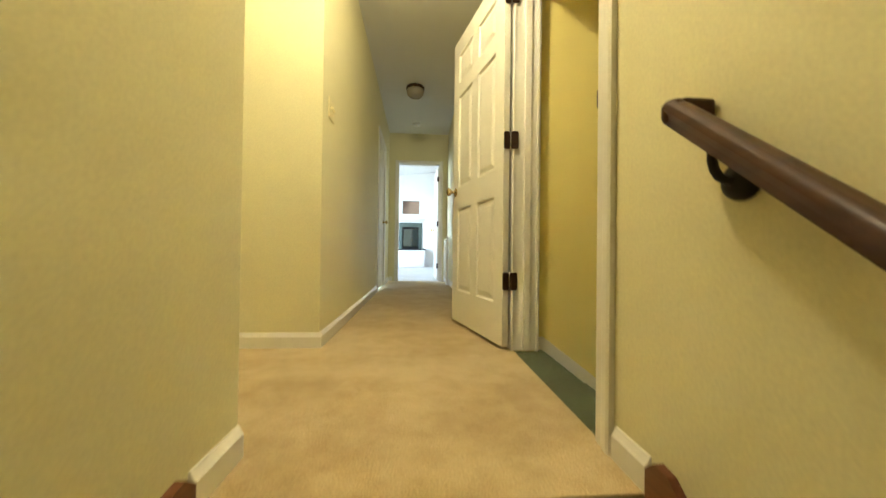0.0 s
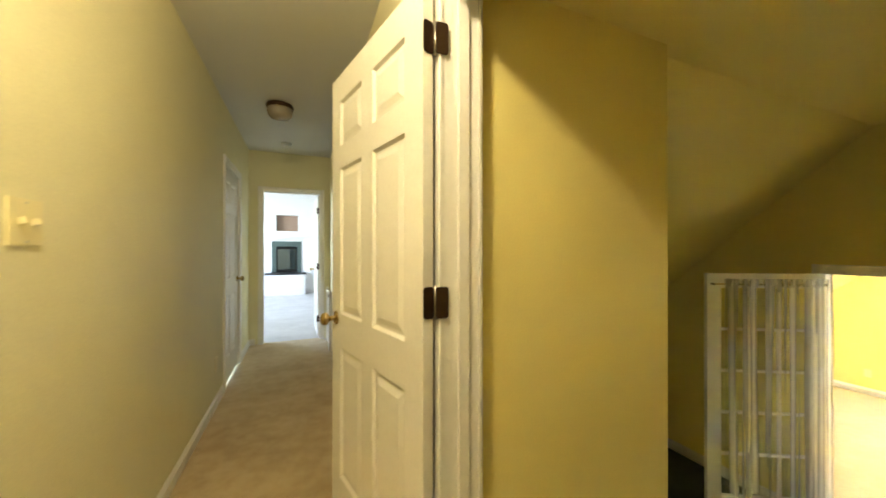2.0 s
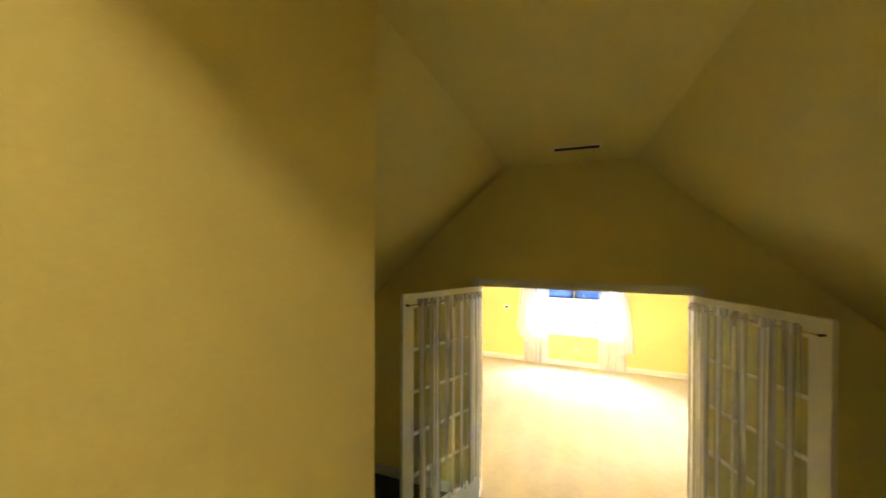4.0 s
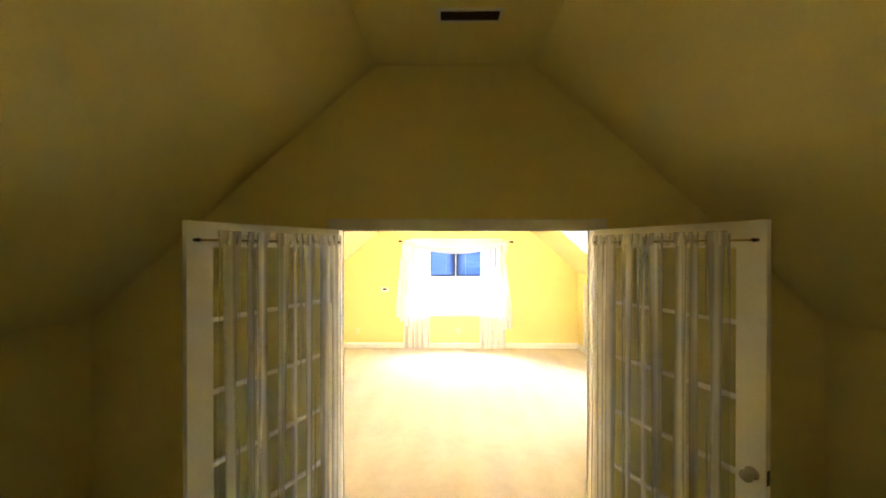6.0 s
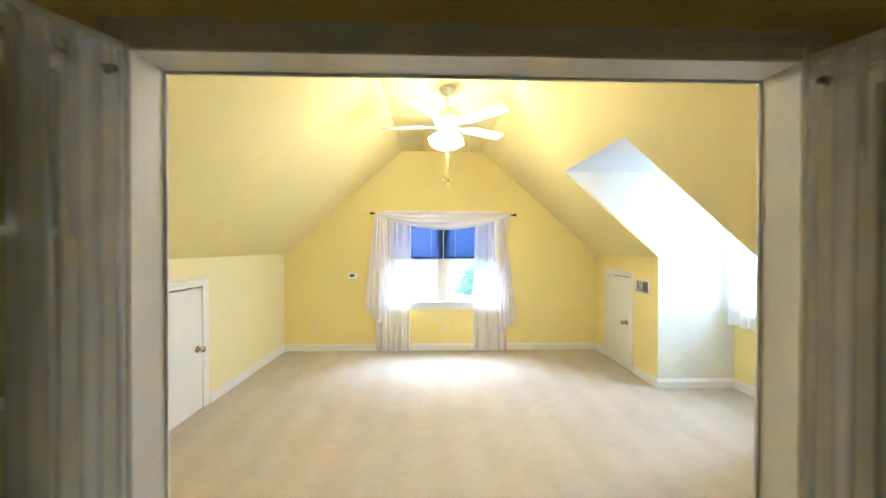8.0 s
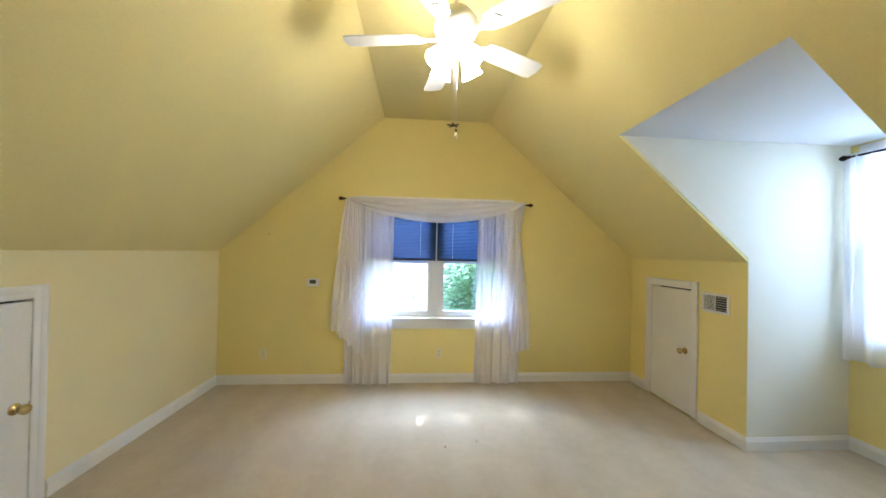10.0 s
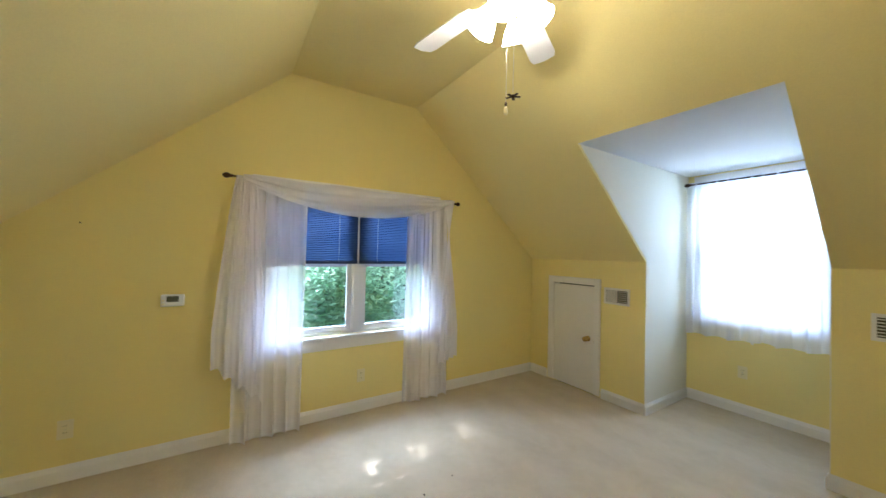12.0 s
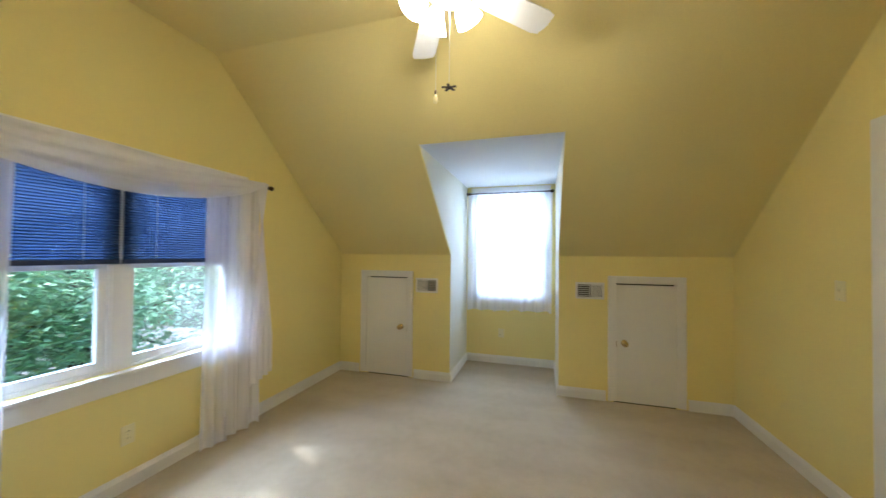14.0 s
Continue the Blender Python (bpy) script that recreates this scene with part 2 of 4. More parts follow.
def lathe(profile, seg=24):
    """Turned about z from (radius, height) pairs."""
    bm = bmesh.new()
    rings = []
    for r, z in profile:
        rings.append([bm.verts.new((max(r, 1e-4) * math.cos(2 * math.pi * i / seg), max(r, 1e-4) * math.sin(2 * math.pi * i / seg), z)) for i in range(seg)])
    for a, b in zip(rings, rings[1:]):
        for i in range(seg):
            f = bm.faces.new((a[i], a[(i + 1) % seg], b[(i + 1) % seg], b[i]))
            f.smooth = True
    bm.faces.new(rings[0][::-1])
    bm.faces.new(rings[-1])
    bmesh.ops.recalc_face_normals(bm, faces=bm.faces[:])
    return bm


def tube(points, radius, seg=10, flat=1.0):
    """A round bar along points; radius may be a list."""
    bm = bmesh.new()
    pts = [Vector(p) for p in points]
    rad = radius if isinstance(radius, (list, tuple)) else [radius] * len(pts)
    rings = []
    for i, p in enumerate(pts):
        d = (pts[min(i + 1, len(pts) - 1)] - pts[max(i - 1, 0)]).normalized()
        up = Vector((0, 0, 1)) if abs(d.z) < 0.95 else Vector((1, 0, 0))
        u = d.cross(up).normalized()
        w = u.cross(d).normalized()
        rings.append([bm.verts.new(p + rad[i] * (math.cos(2 * math.pi * k / seg) * u + flat * math.sin(2 * math.pi * k / seg) * w)) for k in range(seg)])
    for a, b in zip(rings, rings[1:]):
        for k in range(seg):
            f = bm.faces.new((a[k], a[(k + 1) % seg], b[(k + 1) % seg], b[k]))
            f.smooth = True
    bm.faces.new(rings[0][::-1])
    bm.faces.new(rings[-1])
    bmesh.ops.recalc_face_normals(bm, faces=bm.faces[:])
    return bm


def slab(axis, a, b, outer, holes=()):
    """A plate between a and b on an axis, cut from an outline with holes; outline points run over the two other axes in order."""
    bm = bmesh.new()
    edges = []
    for loop in (outer, *holes):
        vs = [bm.verts.new({"x": (a, p, q), "y": (p, a, q), "z": (p, q, a)}[axis]) for p, q in loop]
        edges += [bm.edges.new((vs[i], vs[(i + 1) % len(vs)])) for i in range(len(vs))]
    bmesh.ops.triangle_fill(bm, edges=edges, use_beauty=True)
    ext = bmesh.ops.extrude_face_region(bm, geom=bm.faces[:])
    way = Vector({"x": (b - a, 0, 0), "y": (0, b - a, 0), "z": (0, 0, b - a)}[axis])
    bmesh.ops.translate(bm, vec=way, verts=[v for v in ext["geom"] if isinstance(v, bmesh.types.BMVert)])
    bmesh.ops.recalc_face_normals(bm, faces=bm.faces[:])
    return bm


def prism(axis, a, b, outer):
    return slab(axis, a, b, outer)


def rect(p0, p1, q0, q1):
    return [(p0, q0), (p1, q0), (p1, q1), (p0, q1)]


def mesh_object(name, bm, material):
    me = bpy.data.meshes.new(name)
    bm.to_mesh(me)
    bm.free()
    me.materials.append(material)
    return new(name, me)


def part(name, bm, material, parent, label=""):
    ob = mesh_object(name, bm, material)
    ob.parent = parent
    if label:
        tagged(ob, label)
    return ob


def structure(name, bm, material, label, category):
    return tagged(mesh_object(name, bm, material), label, category, kind="structure")


def thing(name, m, label, category, group="", kind=""):
    ob = new(name)
    ob.empty_display_size = 0.1
    ob.matrix_world = m if isinstance(m, Matrix) else Matrix.Translation(m)
    return tagged(ob, label, category, group, kind)


# ---------- plan ----------
F = 0.937                      # upper floor above the lower one
HC = 3.50                      # hall ceiling
RX0, RX1 = 0.060, 4.10          # bonus room, along x
YR, YL = -2.355, 2.25          # knee walls
KN = 1.42                      # knee wall height
SL = 0.879                     # roof pitch
RC = 2.93                      # flat ceiling of the bonus room
FW = -0.04                     # vestibule face of the french door wall
DX0, DX1, DY, DZ = 1.555, 2.70, -3.20, 2.335   # dormer bay
CR, CL = YR + (RC - KN) / SL, YL - (RC - KN) / SL
VYL, VYR, VC = 2.46, -2.355, 3.08
VCR, VCL = VYR + (VC - KN) / SL, VYL - (VC - KN) / SL
WX, WL, NL = -3.43, -4.445, -4.368    # hall walls: right, left, stair left
HW = 0.838                     # half width of the french opening
OC = -0.024                    # its middle
FH = 2.006

# floors
structure("floor_room", slab("z", -0.12, 0.0, [(FW + 0.03, YR), (DX0, YR), (DX0, DY), (DX1, DY), (DX1, YR), (RX1, YR), (RX1, YL), (FW + 0.03, YL)]), ROOM_CARPET, "pale beige carpet with vacuum streaks", "floor")
structure("floor_vestibule", bx(-2.75, FW + 0.03, VYR - 0.05, VYL + 0.05, -0.12, -0.004), GREEN, "dark green carpet of the lower landing", "floor")
structure("floor_hall", slab("z", F - 0.2, F, [(NL, -0.60), (WX, -0.60), (WX, 4.66), (WL, 4.66), (WL, 0.54), (-6.5, 0.54), (-6.5, -0.42), (NL, -0.42)]), CARPET, "worn beige carpet of the upper hallway", "floor")
structure("floor_living_room", bx(-7.1, -1.5, 4.66, 10.6, F - 0.2, F - 0.002), FAR_CARPET, "pale grey carpet of the far living room", "floor")

# bonus room walls
WY0, WY1, WZ0, WZ1 = -0.85, 0.71, 0.72, 1.97      # gable window
structure("wall_gable", slab("x", RX1, RX1 + 0.16, [(YR - 0.1, -0.1), (YL + 0.1, -0.1), (YL + 0.1, KN + 0.05), (CL, RC + 0.1), (CR, RC + 0.1), (YR - 0.1, KN + 0.05)], [rect(WY0, WY1, WZ0, WZ1)]), YELLOW, "yellow painted gable wall with a twin window", "wall")
structure("wall_knee_left", slab("y", YL, YL + 0.1, rect(RX0, RX1, -0.1, KN + 0.06), [rect(1.80, 2.375, -0.04, 1.18)]), DAYLIT_YELLOW, "low yellow knee wall with an attic door, dormer daylight put into its pale colour", "wall")
structure("wall_knee_right", slab("y", YR, YR - 0.1, rect(DX1 + 0.004, RX1, -0.1, KN + 0.06), [rect(3.20, 3.765, -0.04, 1.18)]), YELLOW, "low yellow painted knee wall with an attic door", "wall")
structure("wall_knee_front", slab("y", YR, YR - 0.1, rect(RX0, DX0 - 0.004, -0.1, KN + 0.06), [rect(0.48, 1.04, -0.04, 1.18)]), YELLOW, "low yellow painted knee wall beside the dormer", "wall")
roof = lambda y: KN + (y - YR) * SL
for nm, x0, x1 in (("wall_dormer_left", DX1, DX1 + 0.1), ("wall_dormer_right", DX0, DX0 - 0.1)):
    structure(nm, slab("x", x0, x1, [(DY - 0.1, -0.1), (YR - 0.001, -0.1), (YR - 0.001, KN + 0.03), (YR + (DZ - KN) / SL - 0.03, DZ + 0.004), (DY - 0.1, DZ + 0.004)]), PALE, "pale cream painted cheek wall of the dormer", "wall")
DWX0, DWX1, DWZ0, DWZ1 = 1.70, 2.55, 0.93, 2.235
structure("wall_dormer_window", slab("y", DY, DY - 0.14, rect(DX0 - 0.1, DX1 + 0.1, -0.1, DZ + 0.08), [rect(DWX0, DWX1, DWZ0, DWZ1)]), YELLOW, "yellow painted dormer wall with a window", "wall")
structure("ceiling_dormer", slab("z", DZ, DZ + 0.1, rect(DX0 - 0.05, DX1 + 0.05, DY - 0.1, YR + (DZ - KN) / SL - 0.001)), CEIL, "white painted dormer ceiling", "ceiling")
structure("wall_french", slab("x", FW, RX0, [(VYR - 0.2, -0.1), (VYL + 0.2, -0.1), (VYL + 0.2, VC + 0.2), (VYR - 0.2, VC + 0.2)], [rect(OC - HW - 0.012, OC + HW + 0.012, -0.05, FH + 0.03)]), YELLOW, "yellow painted wall above and beside the french doors", "wall")


# Near-black panels added behind the hatches, so their gaps read as shade.
for nm, x0, x1, y0, y1 in (("dark_backing_right", 3.1, 3.9, YR - 0.20, YR - 0.102), ("dark_backing_front", 0.4, 1.15, YR - 0.20, YR - 0.102), ("dark_backing_left", 1.7, 2.5, YL + 0.102, YL + 0.20)):
    structure(nm, bx(x0, x1, y0, y1, -0.1, 1.35), DARK, "added near-black backing that keeps the attic door's gaps dark", "wall")


def slope(name, x0, x1, ya, za, yb, zb, hole=None):
    """A sloping ceiling plate from the knee (ya, za) up to (yb, zb)."""
    run = math.hypot(yb - ya, zb - za)
    holes = []
    if hole:
        u1 = run * (hole[2] - ya) / (yb - ya)
        outer = [(x0, -0.1), (hole[0], -0.1), (hole[0], u1), (hole[1], u1), (hole[1], -0.1), (x1, -0.1), (x1, run + 0.05), (x0, run + 0.05)]
    else:
        outer = [(x0, -0.1), (x1, -0.1), (x1, run + 0.05), (x0, run + 0.05)]
    bm = slab("z", 0, 0.1, outer)
    s = 1 if yb > ya else -1
    u = Vector((0, (yb - ya) / run, (zb - za) / run))
    w = Vector((0, -u.z * s, u.y * s))
    m = Matrix(((1, 0, 0, 0), (0, u.y, w.y, ya), (0, u.z, w.z, za), (0, 0, 0, 1)))
    bm.transform(m)
    bmesh.ops.recalc_face_normals(bm, faces=bm.faces[:])
    return structure(name, bm, YELLOW if "vestibule" in name else YELLOW_CEIL, "pale yellow sloping ceiling under the roof", "ceiling")


slope("ceiling_slope_right", RX0, RX1, YR, KN, CR, RC, (DX0 - 0.004, DX1 + 0.004, YR + (DZ - KN) / SL))
slope("ceiling_slope_left", RX0, RX1, YL, KN, CL, RC)
structure("ceiling_flat", slab("z", RC, RC + 0.1, rect(RX0, RX1, CR, CL)), YELLOW_CEIL, "pale yellow flat strip of ceiling at the ridge", "ceiling")
SW = 0.507     # wall beside the green stair
VB = -2.35     # back of the vestibule on the stair's one side
slope("ceiling_vestibule_right", -3.31, FW, VYR, KN, VCR, VC)
slope("ceiling_vestibule_left", -3.31, FW, VYL, KN, VCL, VC)
structure("ceiling_vestibule_flat", slab("z", VC, VC + 0.1, rect(-3.31, FW, VCR - 0.02, VCL + 0.02)), YELLOW, "pale yellow flat ceiling over the landing", "ceiling")
structure("wall_vestibule_left", bx(VB - 0.1, FW, VYL, VYL + 0.1, -0.1, KN + 0.1), YELLOW, "yellow painted low side wall of the landing", "wall")
structure("wall_vestibule_right", bx(-2.8, FW, VYR - 0.1, VYR, -0.1, KN + 0.1), YELLOW, "yellow painted low side wall of the landing", "wall")
structure("wall_stair_left", slab("y", SW, 0.60, [(-3.31, -0.1), (VB, -0.1), (VB, VC + 0.1), (-3.31, VC + 0.1)]), YELLOW, "yellow painted wall beside the green stair", "wall")
structure("wall_vestibule_back_left", bx(VB - 0.1, VB - 0.002, 0.60, VYL, -0.1, VC), YELLOW, "yellow painted back wall of the landing", "wall")
structure("wall_stair_right", bx(-3.31, -2.74, -0.56, -0.445, -0.1, VC + 0.05), YELLOW, "yellow painted short wall beside the green stair", "wall")
structure("wall_vestibule_back_right", bx(-2.84, -2.742, VYR, -0.56, -0.1, VC), YELLOW, "yellow painted back wall of the landing", "wall")

# green carpeted stair down to the landing
stair = thing("stair_down", (-3.26, 0, 0), "dark green carpeted stair of five steps going down", "stair", kind="structure")
RISE, RUN = F / 5, 0.245
part("sill", bx(-0.17, 0.0, -0.375, 0.450, F - 0.18, F - 0.006, 0.008), GREEN, stair)
for i in range(4):
    zt = F - RISE * (i + 1)
    part("step", bx(RUN * i - 0.02, RUN * (i + 1), -0.438, SW - 0.015, zt - RISE + 0.0, zt, 0.012), GREEN, stair)
    part("riser", bx(RUN * i - 0.022, RUN * i, -0.438, SW - 0.015, zt, zt + RISE - 0.012), GREEN, stair)
structure("trim_stair", prism("y", SW - 0.014, SW - 0.0005, [(-3.31, F + 0.055), (-3.25, F + 0.055), (VB - 0.01, F - 0.62), (VB - 0.01, F - 0.72), (-3.31, F - 0.10)]), TRIM, "white painted skirting along the green stair", "trim")

# hall walls
structure("wall_hall_right", slab("x", WX, WX + 0.12, rect(-5.0, 4.6, -2.0, HC + 0.05), [rect(-0.414, 0.470, F - 0.02, F + 2.065)]), HALL, "cream painted hallway wall with an open door", "wall")
structure("wall_hall_left", slab("x", WL, WL - 0.12, rect(0.66, 4.6, F - 0.2, HC + 0.05), [rect(3.07, 3.86, F - 0.02, F + 2.05)]), HALL, "cream painted hallway wall with a closed door", "wall")
structure("wall_hall_branch", slab("y", 0.54, 0.66, rect(-6.5, WL, F - 0.2, HC + 0.05)), HALL, "cream painted wall at the hallway corner", "wall")
structure("wall_stairwell_left", slab("x", NL, NL - 0.12, rect(-5.0, -0.42, -2.0, HC + 0.05)), HALL, "cream painted stairwell wall", "wall")
structure("wall_branch_near", slab("y", -0.423, -0.54, rect(-6.5, NL - 0.12, F - 0.2, HC + 0.05)), HALL, "cream painted wall of the side passage", "wall")
structure("wall_branch_end", bx(-6.62, -6.5, -0.54, 0.66, F - 0.2, HC + 0.05), HALL, "cream painted end wall of the side passage", "wall")
structure("wall_stairwell_end", bx(NL - 0.12, WX + 0.12, -5.12, -5.0, -2.0, HC + 0.05), HALL, "cream painted end wall of the stairwell", "wall")
structure("wall_hall_end", slab("y", 4.6, 4.72, rect(-7.1, -1.5, F - 0.2, 4.4), [rect(-4.30, -3.548, F - 0.02, F + 2.055)]), HALL, "cream painted wall with a doorway to the living room", "wall")
structure("ceiling_hall", slab("z", HC, HC + 0.1, [(-6.6, -0.50), (NL - 0.1, -0.50), (NL - 0.1, -5.1), (WX + 0.1, -5.1), (WX + 0.1, 4.6), (WL - 0.1, 4.6), (WL - 0.1, 0.66), (-6.6, 0.66)]), CEIL, "white painted hallway ceiling", "ceiling")
structure("floor_lower", bx(NL, WX, -5.0, -3.2, -2.0, -1.87), CARPET, "beige carpet at the foot of the stair", "floor")
stair2 = thing("stair_up", (0, -0.60, 0), "beige carpeted stair rising to the hallway", "stair", kind="structure")
for i in range(12):
    zt = F - 0.19 * (i + 1)
    part("step", bx(NL + 0.02, WX - 0.02, -0.225 * (i + 1), -0.225 * i + 0.02, zt - 0.19, zt, 0.012), CARPET, stair2)
for nm, x0, x1 in (("trim_stairwell_left", NL, NL + 0.019), ("trim_stairwell_right", WX - 0.019, WX)):
    structure(nm, prism("x", x0, x1, [(-0.605, F - 0.25), (-0.605, F + 0.060), (-0.635, F + 0.085), (-0.67, F + 0.08), (-3.6, F - 2.4), (-3.6, F - 2.8)]), SKIRT, "brown stained stringer board along the stair", "trim")

# living room seen through the far doorway
structure("wall_living_back", slab("y", 10.2, 10.4, rect(-7.1, -1.5, F - 0.2, 4.4), [rect(-4.47, -3.90, 2.72, 3.18)]), WHITE_WALL, "white painted chimney wall with a niche", "wall")
structure("wall_living_left", slab("x", -7.0, -7.12, rect(4.72, 10.2, F - 0.2, 4.4), [rect(6.1, 9.1, 1.7, 3.5)]), WHITE_WALL, "white painted living room wall with a wide window", "wall")
structure("wall_living_right", bx(-1.6, -1.5, 4.72, 10.2, F - 0.2, 4.4), WHITE_WALL, "white painted living room wall", "wall")
structure("ceiling_living", prism("y", 4.72, 10.4, [(-7.1, 3.75), (-1.5, 4.35), (-1.5, 4.45), (-7.1, 4.45)]), WHITE_WALL, "white sloping living room ceiling", "ceiling")


# ---------- trim ----------
def baseboard(name, x0, y0, x1, y1, z, side):
    """A moulded skirting along a line; side is the room's side (unit x, y)."""
    h = 0.078 if z > 0.5 else 0.100
    d = Vector((x1 - x0, y1 - y0, 0))
    ln = d.length
    pr = [(0, 0), (0.015, 0), (0.015, h * 0.72), (0.011, h * 0.80), (0.006, h * 0.92), (0.003, h), (0, h)]
    bm = prism("x", 0, ln, pr)
    u = d.normalized()
    m = Matrix(((u.x, side[0], 0, x0), (u.y, side[1], 0, y0), (0, 0, 1, z), (0, 0, 0, 1)))
    bm.transform(m)
    bmesh.ops.recalc_face_normals(bm, faces=bm.faces[:])
    return structure(name, bm, TRIM, "white painted baseboard", "baseboard")


baseboard("baseboard_gable", RX1, YR, RX1, YL, 0, (-1, 0))
baseboard("baseboard_knee_left_far", 2.445, YL, RX1 - 0.015, YL, 0, (0, -1))
baseboard("baseboard_knee_left_near", RX0, YL, 1.73, YL, 0, (0, -1))
baseboard("baseboard_knee_right_far", 3.835, YR, RX1 - 0.015, YR, 0, (0, 1))
baseboard("baseboard_knee_right_mid", DX1, YR, 3.13, YR, 0, (0, 1))
baseboard("baseboard_dormer_left", DX1, DY, DX1, YR + 0.015, 0, (-1, 0))
baseboard("baseboard_dormer_back", DX0 + 0.015, DY, DX1 - 0.015, DY, 0, (0, 1))
baseboard("baseboard_dormer_right", DX0, DY, DX0, YR + 0.015, 0, (1, 0))
baseboard("baseboard_knee_front", 1.11, YR, DX0, YR, 0, (0, 1))
baseboard("baseboard_knee_corner", RX0 + 0.015, YR, 0.41, YR, 0, (0, 1))
baseboard("baseboard_french_right", RX0, YR, RX0, OC - HW - 0.136, 0, (1, 0))
baseboard("baseboard_french_left", RX0, OC + HW + 0.136, RX0, YL - 0.015, 0, (1, 0))
baseboard("baseboard_landing_left", FW, OC + HW + 0.09, FW, VYL, -0.004, (-1, 0))
baseboard("baseboard_landing_right", FW, VYR, FW, OC - HW - 0.09, -0.004, (-1, 0))
baseboard("baseboard_hall_left", WL, 0.54, WL, 2.99, F, (1, 0))
baseboard("baseboard_hall_left_end", WL, 3.94, WL, 4.6, F, (1, 0))
baseboard("baseboard_hall_branch", -6.5, 0.54, WL + 0.015, 0.54, F, (0, -1))
baseboard("baseboard_hall_right", WX, 0.56, WX, 4.6, F, (-1, 0))
baseboard("baseboard_stair_right", WX, -0.60, WX, -0.474, F, (-1, 0))
baseboard("baseboard_stair_left", NL, -0.60, NL, -0.42, F, (1, 0))
baseboard("baseboard_hall_end_left", WL + 0.015, 4.6, -4.37, 4.6, F, (0, -1))


def casing(name, m, w, h, depth, cw=0.072, foot=True, both=False, head=True):
    """Door or hatch trim round an opening of w by h, in a local frame: x along the wall, y out of the wall, z up; with jambs going back by depth."""
    bms = []
    ov = 0.006
    def board(sx):
        """An upright moulding, thin at the opening and thick at its outer edge."""
        pts = [(0, 0.0005), (0, 0.009), (0.006, 0.012), (cw * 0.45, 0.0135), (cw * 0.55, 0.016), (cw - 0.010, 0.019), (cw, 0.016), (cw, 0.0005)]
        return slab("z", 0, h + cw - ov, [(sx * (w / 2 - ov + p), q) for p, q in pts])
    bms += [board(-1), board(1)]
    bms.append(slab("x", -w / 2 + ov, w / 2 - ov, [(q, h - ov + p) for p, q in [(0, 0.0005), (0, 0.009), (0.006, 0.012), (cw * 0.45, 0.0135), (cw * 0.55, 0.016), (cw - 0.010, 0.019), (cw, 0.016), (cw, 0.0005)]]))
    for s in (-1, 1):
        bms.append(bx(s * w / 2 - (0.016 if s < 0 else 0), s * w / 2 + (0.016 if s > 0 else 0), -depth, 0.0, 0, h + 0.016))
    bms.append(bx(-w / 2, w / 2, -depth, 0.0, h, h + 0.016))
    if depth > 0.115:
        for s in (-1, 1):
            bms.append(bx(min(s * w / 2, s * (w / 2 - 0.011)), max(s * w / 2, s * (w / 2 - 0.011)), -0.085, -0.050, 0, h, 0.002))
        bms.append(bx(-w / 2 + 0.011, w / 2 - 0.011, -0.085, -0.050, h - 0.011, h, 0.002))
    bm = join(*bms)
    bm.transform(m)
    return structure(name, bm, TRIM, "white painted moulded door casing", "trim")


def wall_frame(x, y, z, out):
    """Local frame on a wall with its outward normal out (unit x, y)."""
    ox, oy = out
    return Matrix(((oy, ox, 0, x), (-ox, oy, 0, y), (0, 0, 1, z), (0, 0, 0, 1)))


casing("trim_hall_door", wall_frame(WX, 0.028, F, (-1, 0)), 0.846, 2.045, 0.12, 0.075)
casing("trim_hall_door_inside", wall_frame(WX + 0.12, 0.028, F, (1, 0)), 0.846, 2.045, 0.0, 0.02)
casing("trim_far_door", wall_frame(-3.924, 4.6, F, (0, -1)), 0.72, 2.04, 0.12, 0.06)
casing("trim_left_door", wall_frame(WL, 3.465, F, (1, 0)), 0.758, 2.03, 0.12, 0.072)
casing("trim_french", wall_frame(FW, OC, 0, (-1, 0)), 2 * HW, FH, RX0 - FW, 0.075)
casing("trim_french_inside", wall_frame(RX0, OC, 0, (1, 0)), 2 * HW, FH, 0.0, 0.14)
casing("trim_attic_left", wall_frame(2.0875, YL, 0.012, (0, -1)), 0.543, 1.15, 0.1, 0.072)
casing("trim_attic_right", wall_frame(3.4825, YR, 0.012, (0, 1)), 0.535, 1.15, 0.1, 0.072)
casing("trim_attic_front", wall_frame(0.76, YR, 0.012, (0, 1)), 0.53, 1.15, 0.1, 0.072)


